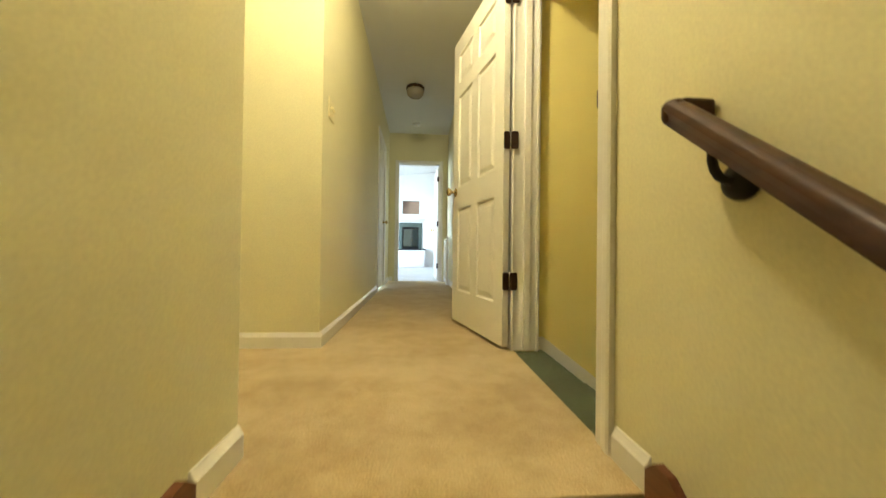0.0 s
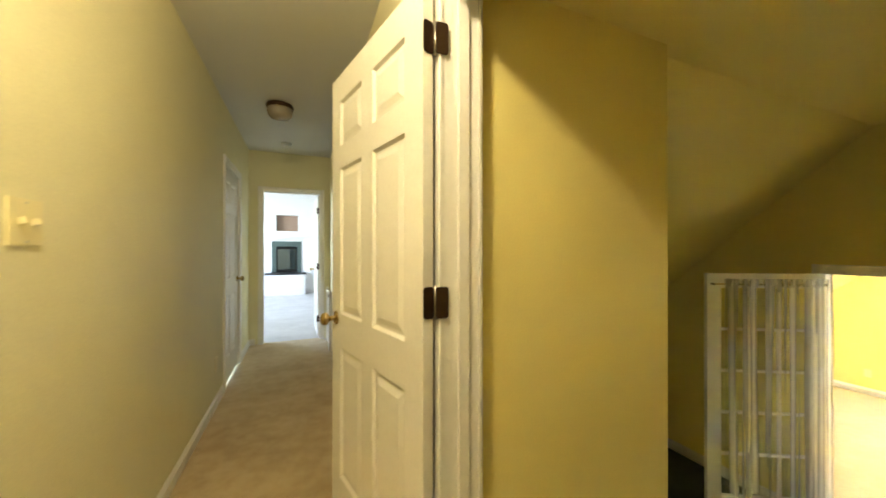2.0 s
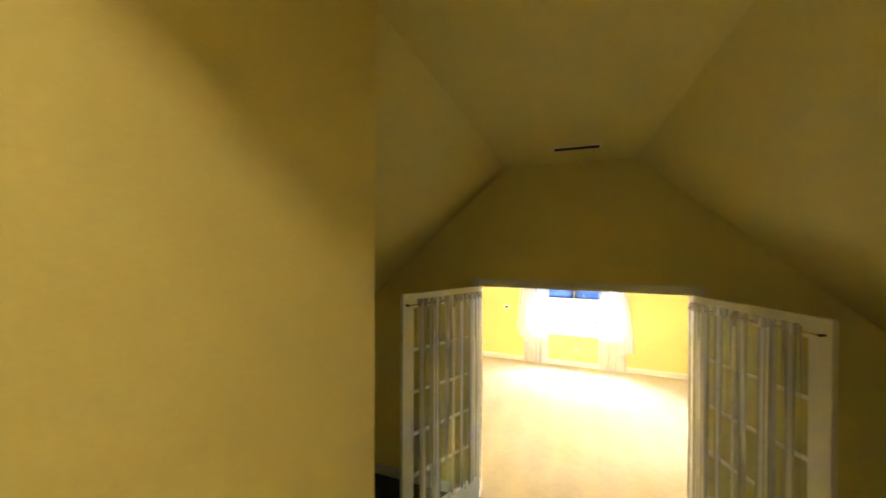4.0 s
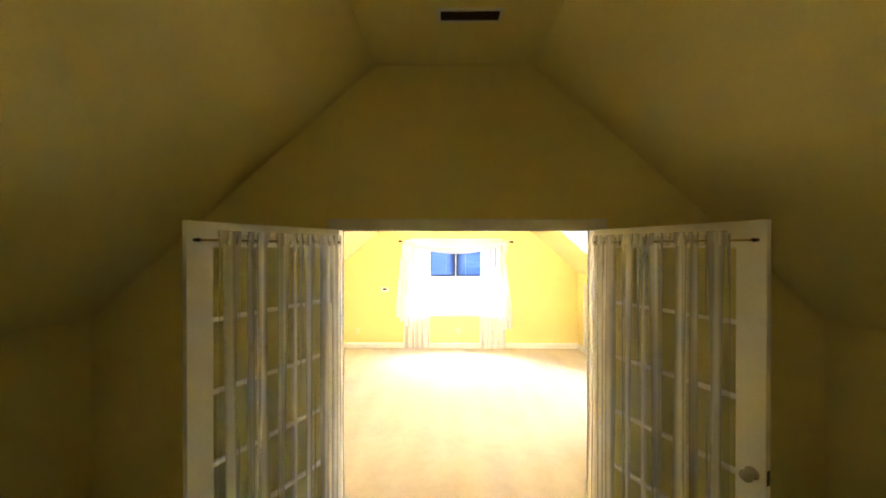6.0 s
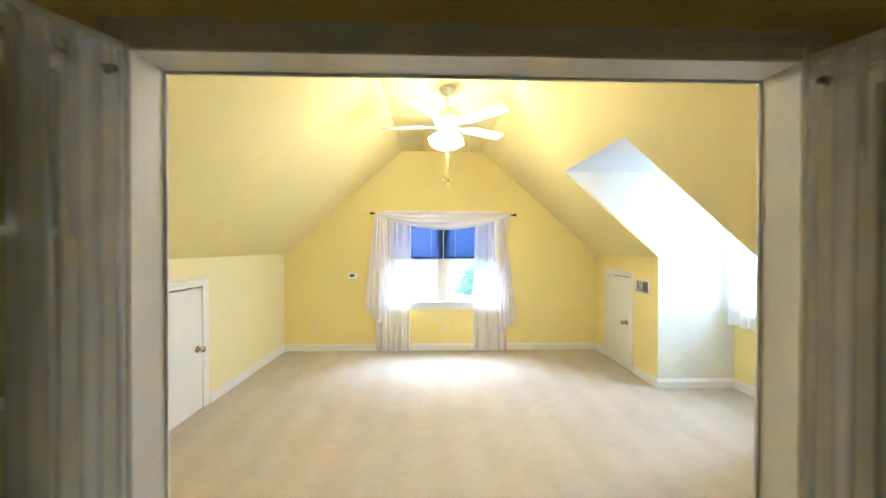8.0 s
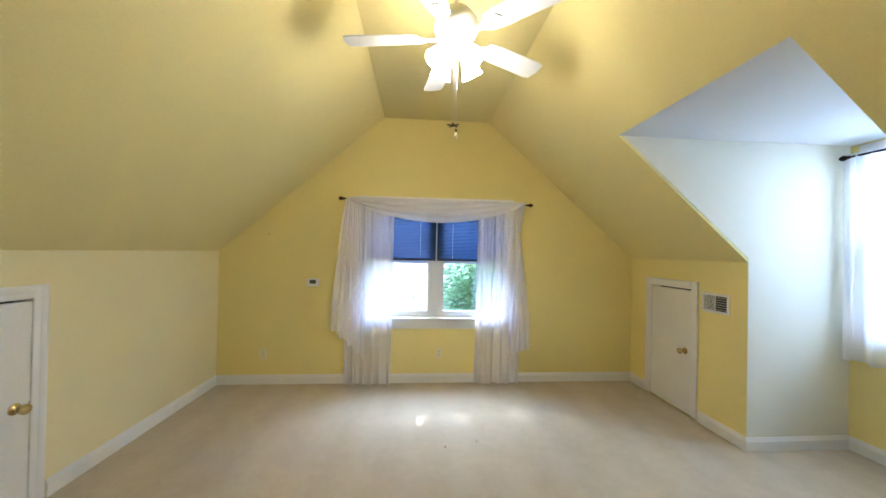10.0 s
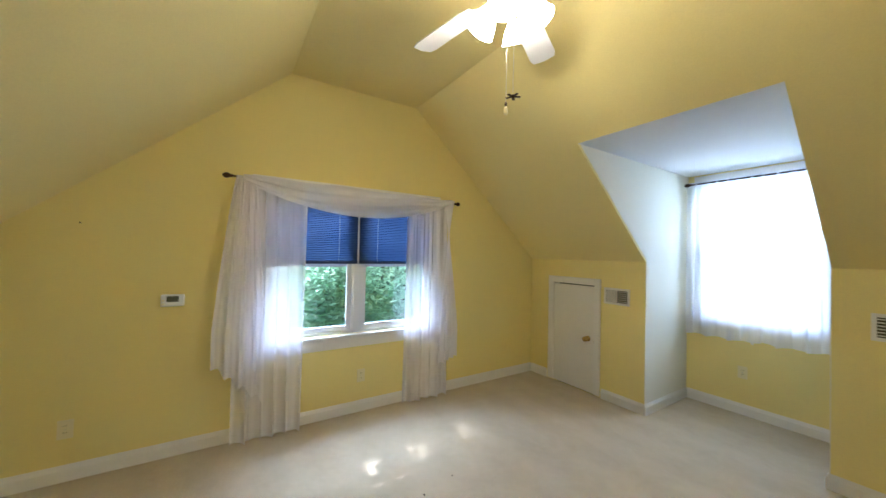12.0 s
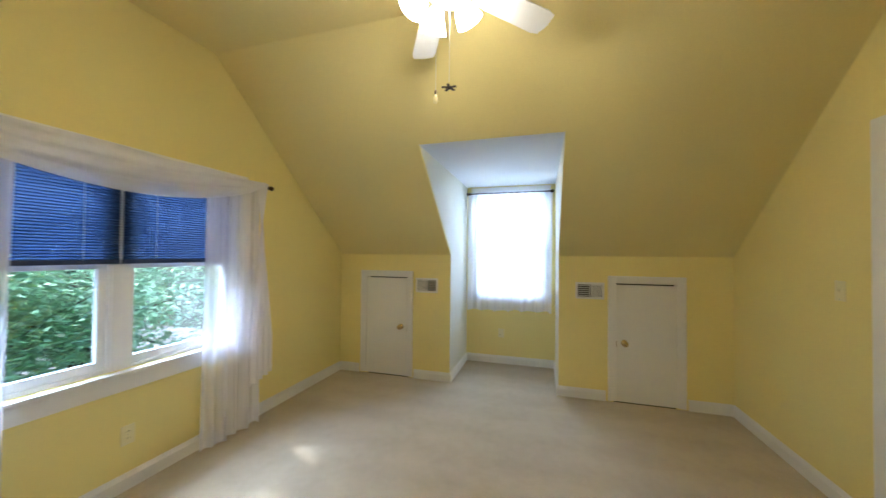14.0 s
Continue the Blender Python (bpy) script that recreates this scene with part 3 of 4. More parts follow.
# ---------- doors ----------
def six_panel_door(name, m, w, h, label, group="", t=0.035):
    """Leaf in a local frame: hinge edge at x=0, thickness along y, z up."""
    d = thing(name, m, label, "door", group)
    st, mid = 0.105, 0.10
    rails = [(0.0, 0.22), (0.80, 0.95), (1.60, 1.70), (h - 0.12, h)]
    part("stile", bx(0, st, -t / 2, t / 2, 0, h, 0.002), DOORP, d)
    part("stile", bx(w - st, w, -t / 2, t / 2, 0, h, 0.002), DOORP, d)
    part("mullion", bx(w / 2 - mid / 2, w / 2 + mid / 2, -t / 2 + 0.0006, t / 2 - 0.0006, 0.1, h - 0.05), DOORP, d)
    for z0, z1 in rails:
        part("rail", bx(st - 0.004, w - st + 0.004, -t / 2 + 0.0003, t / 2 - 0.0003, z0, z1), DOORP, d)
    part("core", bx(0.05, w - 0.05, -0.005, 0.005, 0.05, h - 0.05), DOORP, d)
    for (za, zb) in ((0.22, 0.80), (0.95, 1.60), (1.70, h - 0.12)):
        for xa, xb in ((st, w / 2 - mid / 2), (w / 2 + mid / 2, w - st)):
            bm = bmesh.new()
            for s in (-1, 1):
                o = [bm.verts.new((x, s * (t / 2 - 0.001), z)) for x, z in rect(xa, xb, za, zb)]
                c = [bm.verts.new((x, s * (t / 2 - 0.011), z)) for x, z in rect(xa + 0.010, xb - 0.010, za + 0.010, zb - 0.010)]
                i = [bm.verts.new((x, s * (t / 2 - 0.009), z)) for x, z in rect(xa + 0.022, xb - 0.022, za + 0.022, zb - 0.022)]
                f = [bm.verts.new((x, s * (t / 2 - 0.002), z)) for x, z in rect(xa + 0.045, xb - 0.045, za + 0.045, zb - 0.045)]
                for a, b in ((o, c), (c, i), (i, f)):
                    for k in range(4):
                        bm.faces.new((a[k], a[(k + 1) % 4], b[(k + 1) % 4], b[k]))
                bm.faces.new(f)
            bmesh.ops.recalc_face_normals(bm, faces=bm.faces[:])
            part("panel", bm, DOORP, d)
    return d


def rounded(p0, p1, q0, q1, r=0.009):
    """A rectangle's outline with rounded corners."""
    pts = []
    for cx, cy, a0 in ((p1 - r, q1 - r, 0), (p0 + r, q1 - r, 90), (p0 + r, q0 + r, 180), (p1 - r, q0 + r, 270)):
        pts += [(cx + r * math.cos(radians(a0 + k * 22.5)), cy + r * math.sin(radians(a0 + k * 22.5))) for k in range(5)]
    return pts


# open hall door: swung back against the hallway wall
HX, HY = -3.474, 0.452
DTIP = Vector((-3.655, 1.200))
hang = math.degrees(math.atan2(DTIP.y - HY, DTIP.x - HX))
hd = six_panel_door("hall_door", pose(HX, HY, F + 0.018, 0, 0, hang), 0.785, 2.02, "open white six-panel door with a brass knob and bronze hinges")
for s, a in ((1, -90), (-1, 90)):
    bm = lathe([(0.0, 0.0), (0.031, 0.001), (0.031, 0.005), (0.026, 0.009), (0.012, 0.012), (0.011, 0.030), (0.016, 0.036), (0.026, 0.044), (0.029, 0.054), (0.026, 0.064), (0.016, 0.071), (0.0, 0.073)], 20)
    part("door_knob", moved(bm, Matrix.Translation((0.725, s * 0.0175, 0.925)) @ pose(0, 0, 0, a, 0, 0)), BRASS, hd, "polished brass door knob")
for z in (0.36, 1.10, 1.87):
    # leaf on the door's edge and leaf on the jamb, opened flat towards the passer-by
    hg = part("hinge", moved(slab("x", -0.001, 0.003, rounded(-0.0185, 0.017, -0.046, 0.046)), Matrix.Translation((-0.003, 0, z - 0.018))), BRONZE, hd, "dark bronze butt hinge")
    part("hinge_pin", moved(tube([(0, 0, -0.05), (0, 0, 0.05)], 0.0045, 8), Matrix.Translation((-0.008, -0.021, z - 0.018))), STEEL, hg)
for z in (0.36, 1.10, 1.87):
    tagged(mesh_object("hinge_plate", slab("y", 0.4405, 0.4445, rounded(WX - 0.0235, WX + 0.016, F + z - 0.046, F + z + 0.046)), BRONZE), "dark bronze hinge plate on the door jamb", "hinge", "hinge plates on the jamb")
tagged(mesh_object("strike_plate", bx(WX - 0.010, WX + 0.034, -0.3945, -0.3815, F + 0.915, F + 0.965, 0.004), BRONZE), "dark bronze strike plate on the door jamb", "strike plate")

ld = six_panel_door("passage_door", pose(WL - 0.03, 3.09, F + 0.012, 0, 0, 90), 0.75, 2.015, "closed white six-panel door in the hallway wall")
bm = lathe([(0.0, 0.0), (0.031, 0.001), (0.031, 0.005), (0.012, 0.012), (0.011, 0.030), (0.026, 0.044), (0.029, 0.054), (0.026, 0.064), (0.0, 0.073)], 16)
part("door_knob", moved(bm, Matrix.Translation((0.69, -0.0175, 0.93)) @ pose(0, 0, 0, 90, 0, 0)), BRASS, ld, "brass door knob")
for z in (0.25, 1.0, 1.8):
    part("hinge", moved(bx(-0.004, 0.012, -0.024, -0.0175, -0.045, 0.045, 0.001), Matrix.Translation((0, 0, z))), BRONZE, ld, "dark bronze hinge")

fd = six_panel_door("living_room_door", pose(-3.575, 4.735, F + 0.012, 0, 0, 92), 0.715, 2.015, "open white six-panel door of the living room")
bm = lathe([(0.0, 0.0), (0.031, 0.001), (0.031, 0.005), (0.012, 0.012), (0.011, 0.030), (0.026, 0.044), (0.029, 0.054), (0.026, 0.064), (0.0, 0.073)], 16)
part("door_knob", moved(bm, Matrix.Translation((0.66, 0.0175, 0.93)) @ pose(0, 0, 0, -90, 0, 0)), BRASS, fd, "brass door knob")
for z in (0.25, 1.0, 1.8):
    part("hinge", moved(bx(-0.006, 0.0, -0.017, 0.030, -0.045, 0.045, 0.001), Matrix.Translation((0, 0, z))), BRONZE, fd, "dark bronze hinge")


def attic_door(m, w, h, knob_left, label):
    """A small flat hatch door: local x along the wall, y out of the wall, from its lower corner at x=0."""
    d = thing("attic_door", m, label, "door", "attic doors in the knee walls")
    part("slab", bx(0, w, -0.034, 0.001, 0, h, 0.002), DOORP, d)
    kx, hx = (0.075, w) if knob_left else (w - 0.075, 0)
    bm = lathe([(0.0, 0.0), (0.031, 0.001), (0.031, 0.005), (0.026, 0.009), (0.012, 0.012), (0.011, 0.030), (0.016, 0.036), (0.026, 0.044), (0.029, 0.054), (0.026, 0.064), (0.016, 0.071), (0.0, 0.073)], 20)
    part("door_knob", moved(bm, Matrix.Translation((kx, 0.001, 0.570)) @ pose(0, 0, 0, -90, 0, 0)), BRASS, d, "polished brass door knob")
    part("latch", bx(kx + (-0.078 if knob_left else 0.066), kx + (-0.066 if knob_left else 0.078), -0.02, 0.003, 0.525, 0.585), BRASS, d)
    for z in (0.20, 0.94):
        part("hinge", join(bx(hx - 0.004, hx + 0.004, 0.001, 0.012, z - 0.045, z + 0.045, 0.002)), TRIM, d, "painted-over hinge knuckle")
    return d


def hatch(x0, x1, y, out, knob_at_low_x, label):
    """An attic door in a knee wall at y, facing out (+1 or -1 along y)."""
    w = x1 - x0
    if out > 0:      # wall_frame for (0, 1): local x runs along +x
        return attic_door(Matrix.Translation((x0, y, 0.009)), w, 1.132, knob_at_low_x, label)
    return attic_door(Matrix.Translation((x1, y, 0.009)) @ Matrix.Rotation(math.pi, 4, "Z"), w, 1.132, not knob_at_low_x, label)


hatch(3.2175, 3.7475, YR, 1, True, "closed small white attic door beside the window wall")
hatch(0.4975, 1.0225, YR, 1, False, "closed small white attic door near the french doors")
hatch(1.8185, 2.3565, YL, -1, False, "closed small white attic door in the opposite knee wall")


def gathered(w, h, folds, amp, seed, flare=0.0, hem=0.0, nx=90, nz=26, top_amp=0.4, over=0.9):
    """A hanging cloth with soft folds: local x along the rod, y out, z down from 0."""
    rng = random.Random(seed)
    ph = [rng.uniform(0, 6.28) for _ in range(5)]
    bm = bmesh.new()
    grid = []
    for j in range(nz + 1):
        v = j / nz
        row = []
        for i in range(nx + 1):
            u = i / nx
            uu = u + 0.012 * math.sin(9 * u + ph[0]) + 0.02 * math.sin(5 * u + ph[1] + v)
            a = amp * (top_amp + (1 - top_amp) * v)
            y = a * math.sin(2 * math.pi * folds * uu + 0.5 * math.sin(3 * v + ph[2])) + a * 0.45 * math.sin(2 * math.pi * folds * 1.7 * uu + ph[3] + 0.8 * v) + 0.2 * a * math.sin(2 * math.pi * folds * 3.1 * u + ph[4])
            x = (u - 0.5) * w * (1 + flare * v) + over * a * math.cos(2 * math.pi * folds * uu)
            z = -h * v + (hem * math.sin(2 * math.pi * folds * 0.5 * u + ph[1]) * v)
            row.append(bm.verts.new((x, y, z)))
        grid.append(row)
    for j in range(nz):
        for i in range(nx):
            f = bm.faces.new((grid[j][i], grid[j][i + 1], grid[j + 1][i + 1], grid[j + 1][i]))
            f.smooth = True
    return bm


def french_leaf(name, m, w, h, label, side):
    """A fifteen-light door leaf: hinge edge at x=0, the landing's side towards -y*side."""
    d = thing(name, m, label, "door", "french doors")
    t = 0.036
    st, top, bot = 0.105, 0.115, 0.235
    part("stile", bx(0.0, st, -t / 2, t / 2, 0, h, 0.003), DOORP, d)
    part("stile", bx(w - st, w, -t / 2, t / 2, 0, h, 0.003), DOORP, d)
    part("rail", bx(st - 0.002, w - st + 0.002, -t / 2 + 0.0004, t / 2 - 0.0004, h - top, h - 0.0005, 0.002), DOORP, d)
    part("rail", bx(st - 0.002, w - st + 0.002, -t / 2 + 0.0004, t / 2 - 0.0004, 0.0005, bot, 0.002), DOORP, d)
    gw, gh = (w - 2 * st) / 3, (h - top - bot) / 5
    for i in (1, 2):
        part("muntin", bx(st + gw * i - 0.010, st + gw * i + 0.010, -0.013, 0.013, bot, h - top, 0.004), DOORP, d)
    for j in range(1, 5):
        part("muntin", bx(st, w - st, -0.0125, 0.0125, bot + gh * j - 0.010, bot + gh * j + 0.010, 0.004), DOORP, d)
    for i in range(3):
        for j in range(5):
            p = part("pane", bx(st + gw * i + 0.008, st + gw * (i + 1) - 0.008, -0.002, 0.002, bot + gh * j + 0.008, bot + gh * (j + 1) - 0.008), GLASS, d)
    for s in (1, -1) if side < 0 else ():
        bm = lathe([(0.0, 0.0), (0.031, 0.001), (0.031, 0.005), (0.012, 0.012), (0.011, 0.030), (0.026, 0.044), (0.029, 0.054), (0.026, 0.064), (0.0, 0.073)], 18)
        part("door_knob", moved(bm, Matrix.Translation((w - 0.046, s * t / 2, 0.93)) @ Matrix.Scale(0.85, 4) @ pose(0, 0, 0, -90 * s, 0, 0)), AGED, d, "dull aged brass door knob")
        if s > 0:
            part("latch_plate", bx(w - 0.0005, w + 0.002, -0.011, 0.011, 0.90, 0.96), BRONZE, d)
    for z in (0.2, 1.0, 1.8):
        part("hinge", tube([(-0.006, -side * 0.020, z - 0.045), (-0.006, -side * 0.020, z + 0.045)], 0.006, 8), BRASS, d, "brass hinge knuckle")
    return d


LW = 0.858
for side, tip in ((1, Vector((-0.832, 1.222))), (-1, Vector((-0.851, -1.223)))):
    hx, hy = FW - 0.030, OC + side * (HW - 0.002)
    ang = math.degrees(math.atan2(tip.y - hy, tip.x - hx))
    base = pose(hx, hy, 0.008, 0, 0, ang)
    french_leaf("french_door", base, LW, 1.996, "open white glazed french door with fifteen panes", side)
    # the face towards the stair carries the curtain; its normal is local +y for one leaf, -y for the other
    s = 1 if side > 0 else -1
    rod = thing("curtain_rod", base @ Matrix.Translation((0, s * 0.045, 1.913)), "thin brass curtain rod on the french door", "curtain rod", "door curtain rods")
    part("rod", tube([(0.03, 0, 0), (LW - 0.03, 0, 0)], 0.005, 8), BRASS, rod)
    for x in (0.03, LW - 0.03):
        part("bracket", join(tube([(x, -s * 0.027, 0), (x, s * 0.004, 0)], 0.007, 8), moved(lathe([(0, -0.009), (0.008, -0.006), (0.010, 0), (0.008, 0.006), (0, 0.009)], 10), Matrix.Translation((x, s * 0.004, 0)))), BRONZE, rod)
    cur = thing("door_curtain", base @ Matrix.Translation((LW / 2 - 0.052, s * 0.052, 1.943)), "gathered ivory sheer curtain hanging on the french door", "curtain", "door curtains")
    bm = gathered(LW - 0.125, 1.680, 7, 0.008, 5 + side, nx=120, hem=0.020, top_amp=0.7, over=0.5)
    if side < 0:
        bm.transform(Matrix.Scale(-1, 4, (0, 1, 0)))
    part("cloth", bm, SHEER_DOOR, cur)
    part("heading", moved(gathered(LW - 0.13, 0.062, 17, 0.009, 11 + side, nx=190, nz=4, top_amp=1.0, over=1.3, hem=0.006), Matrix.Translation((0, s * 0.010, 0.014))), SHEER_DOOR, cur)

# ---------- windows ----------
def sash(parent, x0, x1, z0, z1, y, fr=0.042, rails=True):
    """One sash with its pane, in the window's local frame."""
    fm = join(bx(x0, x0 + fr, y - 0.018, y + 0.018, z0, z1, 0.003), bx(x1 - fr, x1, y - 0.018, y + 0.018, z0, z1, 0.003),
              bx(x0 + fr, x1 - fr, y - 0.0175, y + 0.0175, z0, z0 + fr + 0.006, 0.003), bx(x0 + fr, x1 - fr, y - 0.0175, y + 0.0175, z1 - fr, z1, 0.003))
    s = part("sash", fm, VINYL, parent)
    p = part("pane", bx(x0 + fr - 0.004, x1 - fr + 0.004, y - 0.003, y + 0.003, z0 + fr, z1 - fr + 0.004), GLASS, s, "clear window pane")
    p.visible_shadow = False
    return s


def window(name, m, w, h, units, depth, label, apron=True):
    """Double-hung units in a wall opening: local x along the wall, y into the room, z from the opening's bottom."""
    win = thing(name, m, label, "window", kind="structure")
    cw = 0.085
    part("casing", bx(-w / 2 - cw, -w / 2 + 0.004, 0.0005, 0.018, -0.0, h + cw, 0.003), TRIM, win)
    part("casing", bx(w / 2 - 0.004, w / 2 + cw, 0.0005, 0.018, -0.0, h + cw, 0.003), TRIM, win)
    part("casing", bx(-w / 2 + 0.004, w / 2 - 0.004, 0.0005, 0.017, h - 0.004, h + cw, 0.003), TRIM, win)
    part("window_sill", bx(-w / 2 - cw - 0.02, w / 2 + cw + 0.02, -depth, 0.045, -0.022, -0.001, 0.004), TRIM, win)
    part("apron", bx(-w / 2 - cw, w / 2 + cw, 0.0005, 0.015, -0.122, -0.024, 0.003), TRIM, win)
    for x0, x1 in ((-w / 2, -w / 2 + 0.02), (w / 2 - 0.02, w / 2)):
        part("jamb", bx(x0, x1, -depth, 0.0, 0.0, h), VINYL, win)
    part("head", bx(-w / 2 + 0.02, w / 2 - 0.02, -depth, 0.0, h - 0.02, h), VINYL, win)
    part("stool", bx(-w / 2 + 0.02, w / 2 - 0.02, -depth, -0.03, 0.0, 0.022), VINYL, win)
    mull = 0.095
    uw = (w - 0.04 - mull * (units - 1)) / units
    for k in range(units):
        x0 = -w / 2 + 0.02 + k * (uw + mull)
        mid = 0.022 + (h - 0.042) / 2
        sash(win, x0, x0 + uw, 0.022, mid + 0.02, -0.055)
        sash(win, x0, x0 + uw, mid - 0.018, h - 0.02, -0.093)
        part("sash_lock", bx(x0 + uw / 2 - 0.03, x0 + uw / 2 + 0.03, -0.056, -0.030, mid + 0.0205, mid + 0.034, 0.003), VINYL, win)
        if k < units - 1:
            part("mullion", join(bx(x0 + uw, x0 + uw + mull, -depth, -0.022, 0.022, h - 0.02, 0.002), bx(x0 + uw + 0.014, x0 + uw + mull - 0.014, -0.032, -0.018, 0.0, h, 0.003)), VINYL, win)
    return win


# wall_frame for the gable: out is (-1, 0), local x runs along +y
window("window_gable", wall_frame(RX1, (WY0 + WY1) / 2, WZ0, (-1, 0)), WY1 - WY0, WZ1 - WZ0, 2, 0.155, "white twin double-hung window in the gable wall")
window("window_dormer", wall_frame((DWX0 + DWX1) / 2, DY, DWZ0, (0, 1)), DWX1 - DWX0, DWZ1 - DWZ0, 1, 0.135, "white double-hung dormer window behind sheer curtains")


def shade(y0, y1, z0, z1, x):
    """A pleated cellular shade, half drawn."""
    s = thing("cellular_shade", (x, (y0 + y1) / 2, z1), "blue pleated cellular shade drawn halfway down", "window shade", "blue shades")
    w, h = y1 - y0, z1 - z0
    part("head_rail", bx(-0.022, 0.022, -w / 2, w / 2, -0.035, 0.0, 0.003), VINYL, s)
    n = 34
    bm = bmesh.new()
    rows = []
    for j in range(n * 2 + 1):
        zz = -0.035 - (h - 0.06) * j / (n * 2)
        xx = 0.006 if j % 2 else -0.006
        rows.append([bm.verts.new((xx + 0.0012 * math.sin(7 * k + j), -w / 2 + w * k / 12, zz + 0.0012 * math.sin(3.1 * k + 0.6 * j))) for k in range(13)])
    for a, b in zip(rows, rows[1:]):
        for k in range(12):
            bm.faces.new((a[k], a[k + 1], b[k + 1], b[k]))
    part("pleats", bm, BLUE, s)
    part("bottom_rail", bx(-0.012, 0.012, -w / 2, w / 2, -h, -h + 0.026, 0.003), BLUE_RAIL, s)
    for yy in (-w * 0.27, w * 0.27):
        part("cord", tube([(-0.016, yy, -0.03), (-0.016, yy, -h + 0.02)], 0.0007, 5), VINYL, s)


MID = (WY0 + WY1) / 2
shade(MID + 0.008, WY1 - 0.024, 1.352, WZ1 - 0.022, RX1 + 0.004)
shade(WY0 + 0.024, MID - 0.008, 1.352, WZ1 - 0.022, RX1 + 0.004)


def finial(p, d):
    """An urn-shaped end along direction d from p."""
    bm = lathe([(0.0, 0.0), (0.010, 0.001), (0.014, 0.008), (0.009, 0.014), (0.016, 0.024), (0.021, 0.040), (0.018, 0.055), (0.008, 0.066), (0.0, 0.070)], 14)
    q = Vector(d).to_track_quat("Z", "Y").to_matrix().to_4x4()
    return moved(bm, Matrix.Translation(p) @ q)


ROD_X, ROD_Z = 4.005, 2.00
rod = thing("curtain_rod", (ROD_X, -0.07, ROD_Z), "dark bronze curtain rod with turned finials over the window", "curtain rod")
part("rod", tube([(0, -1.0, -0.010), (0, 1.0, 0.006)], 0.008, 10), BRONZE, rod)
part("finial", finial((0, 0.995, 0.006), (0, 1, 0)), BRONZE, rod)
part("finial", finial((0, -0.995, -0.010), (0, -1, 0)), BRONZE, rod)
for y in (-0.93, 0.93):
    part("bracket", tube([(0, y, -0.004), (0.05, y, -0.012), (0.094, y, -0.02)], 0.006, 8), BRONZE, rod)

# window sheers: u along y
TOY = Matrix(((0, -1, 0, 0), (1, 0, 0, 0), (0, 0, 1, 0), (0, 0, 0, 1)))
cl = thing("sheer_curtain", (ROD_X, 0.64, ROD_Z), "white sheer curtain panel hanging to the carpet", "curtain", "window sheers")
part("cloth", moved(gathered(0.50, 1.985, 5, 0.020, 3, nx=110, nz=40, flare=-0.02, hem=0.006), TOY), SHEER, cl)
cr2 = thing("sheer_curtain", (ROD_X, -0.755, ROD_Z), "white sheer curtain panel hanging to the carpet", "curtain", "window sheers")
part("cloth", moved(gathered(0.46, 1.985, 5, 0.020, 8, nx=110, nz=40, flare=0.04, hem=0.006), TOY), SHEER, cr2)

# scarf valance: a swag between the rod's ends, and a tail at each end
scarf = thing("scarf_valance", (ROD_X - 0.012, -0.07, ROD_Z), "white sheer scarf draped over the curtain rod", "scarf valance")
bm = bmesh.new()
rows = []
for j in range(15):
    v = j / 14
    row = []
    for i in range(61):
        u = i / 60
        y = 0.93 - 1.86 * u
        dip = 4 * u * (1 - u)
        low = 0.205 * dip ** 0.85 + 0.02
        up = 0.022 - 0.010 * dip + 0.005 * math.sin(19 * u)
        z = up * (1 - v) - low * v + 0.006 * math.sin(15 * v + 4 * u)
        x = -0.016 - 0.022 * math.sin(v * math.pi) - 0.009 * math.sin(v * 20 + 6 * u) * dip ** 0.5
        row.append(bm.verts.new((x, y, z)))
    rows.append(row)
for a, b in zip(rows, rows[1:]):
    for i in range(60):
        f = bm.faces.new((a[i], a[i + 1], b[i + 1], b[i]))
        f.smooth = True
part("swag", bm, SCARF, scarf)


def tail(y_top, y_in, y_out, z_in, z_out, seed):
    """A falling scarf end, longer on its inner edge, with a stepped hem."""
    rng = random.Random(seed)
    bm = bmesh.new()
    rows = []
    nx, nz = 46, 30
    for j in range(nz + 1):
        v = j / nz
        row = []
        for i in range(nx + 1):
            u = i / nx
            step = math.floor(u * 4) / 4 + 0.25 * min(1, (u * 4 % 1) * 2.2)
            bottom = z_in + (z_out - z_in) * step
            yt = y_top + (u - 0.5) * 0.13
            yb = y_in + (y_out - y_in) * u
            k = min(1, v * 1.25) ** 0.8
            y = yt + (yb - yt) * k
            x = -0.020 - 0.016 * math.sin(u * 25 + 1.5 * math.sin(v * 2)) * (0.35 + 0.65 * v) - 0.007 * math.sin(u * 47 + seed)
            row.append(bm.verts.new((x, y, 0.012 + (bottom - 0.012) * v)))
        rows.append(row)
    for a, b in zip(rows, rows[1:]):
        for i in range(nx):
            f = bm.faces.new((a[i], a[i + 1], b[i + 1], b[i]))
            f.smooth = True
    return bm


part("tail", tail(0.905, 0.76, 1.10, -1.72, -1.40, 4), SCARF, scarf)
part("tail", tail(-0.905, -0.80, -1.03, -1.66, -1.60, 9), SCARF, scarf)

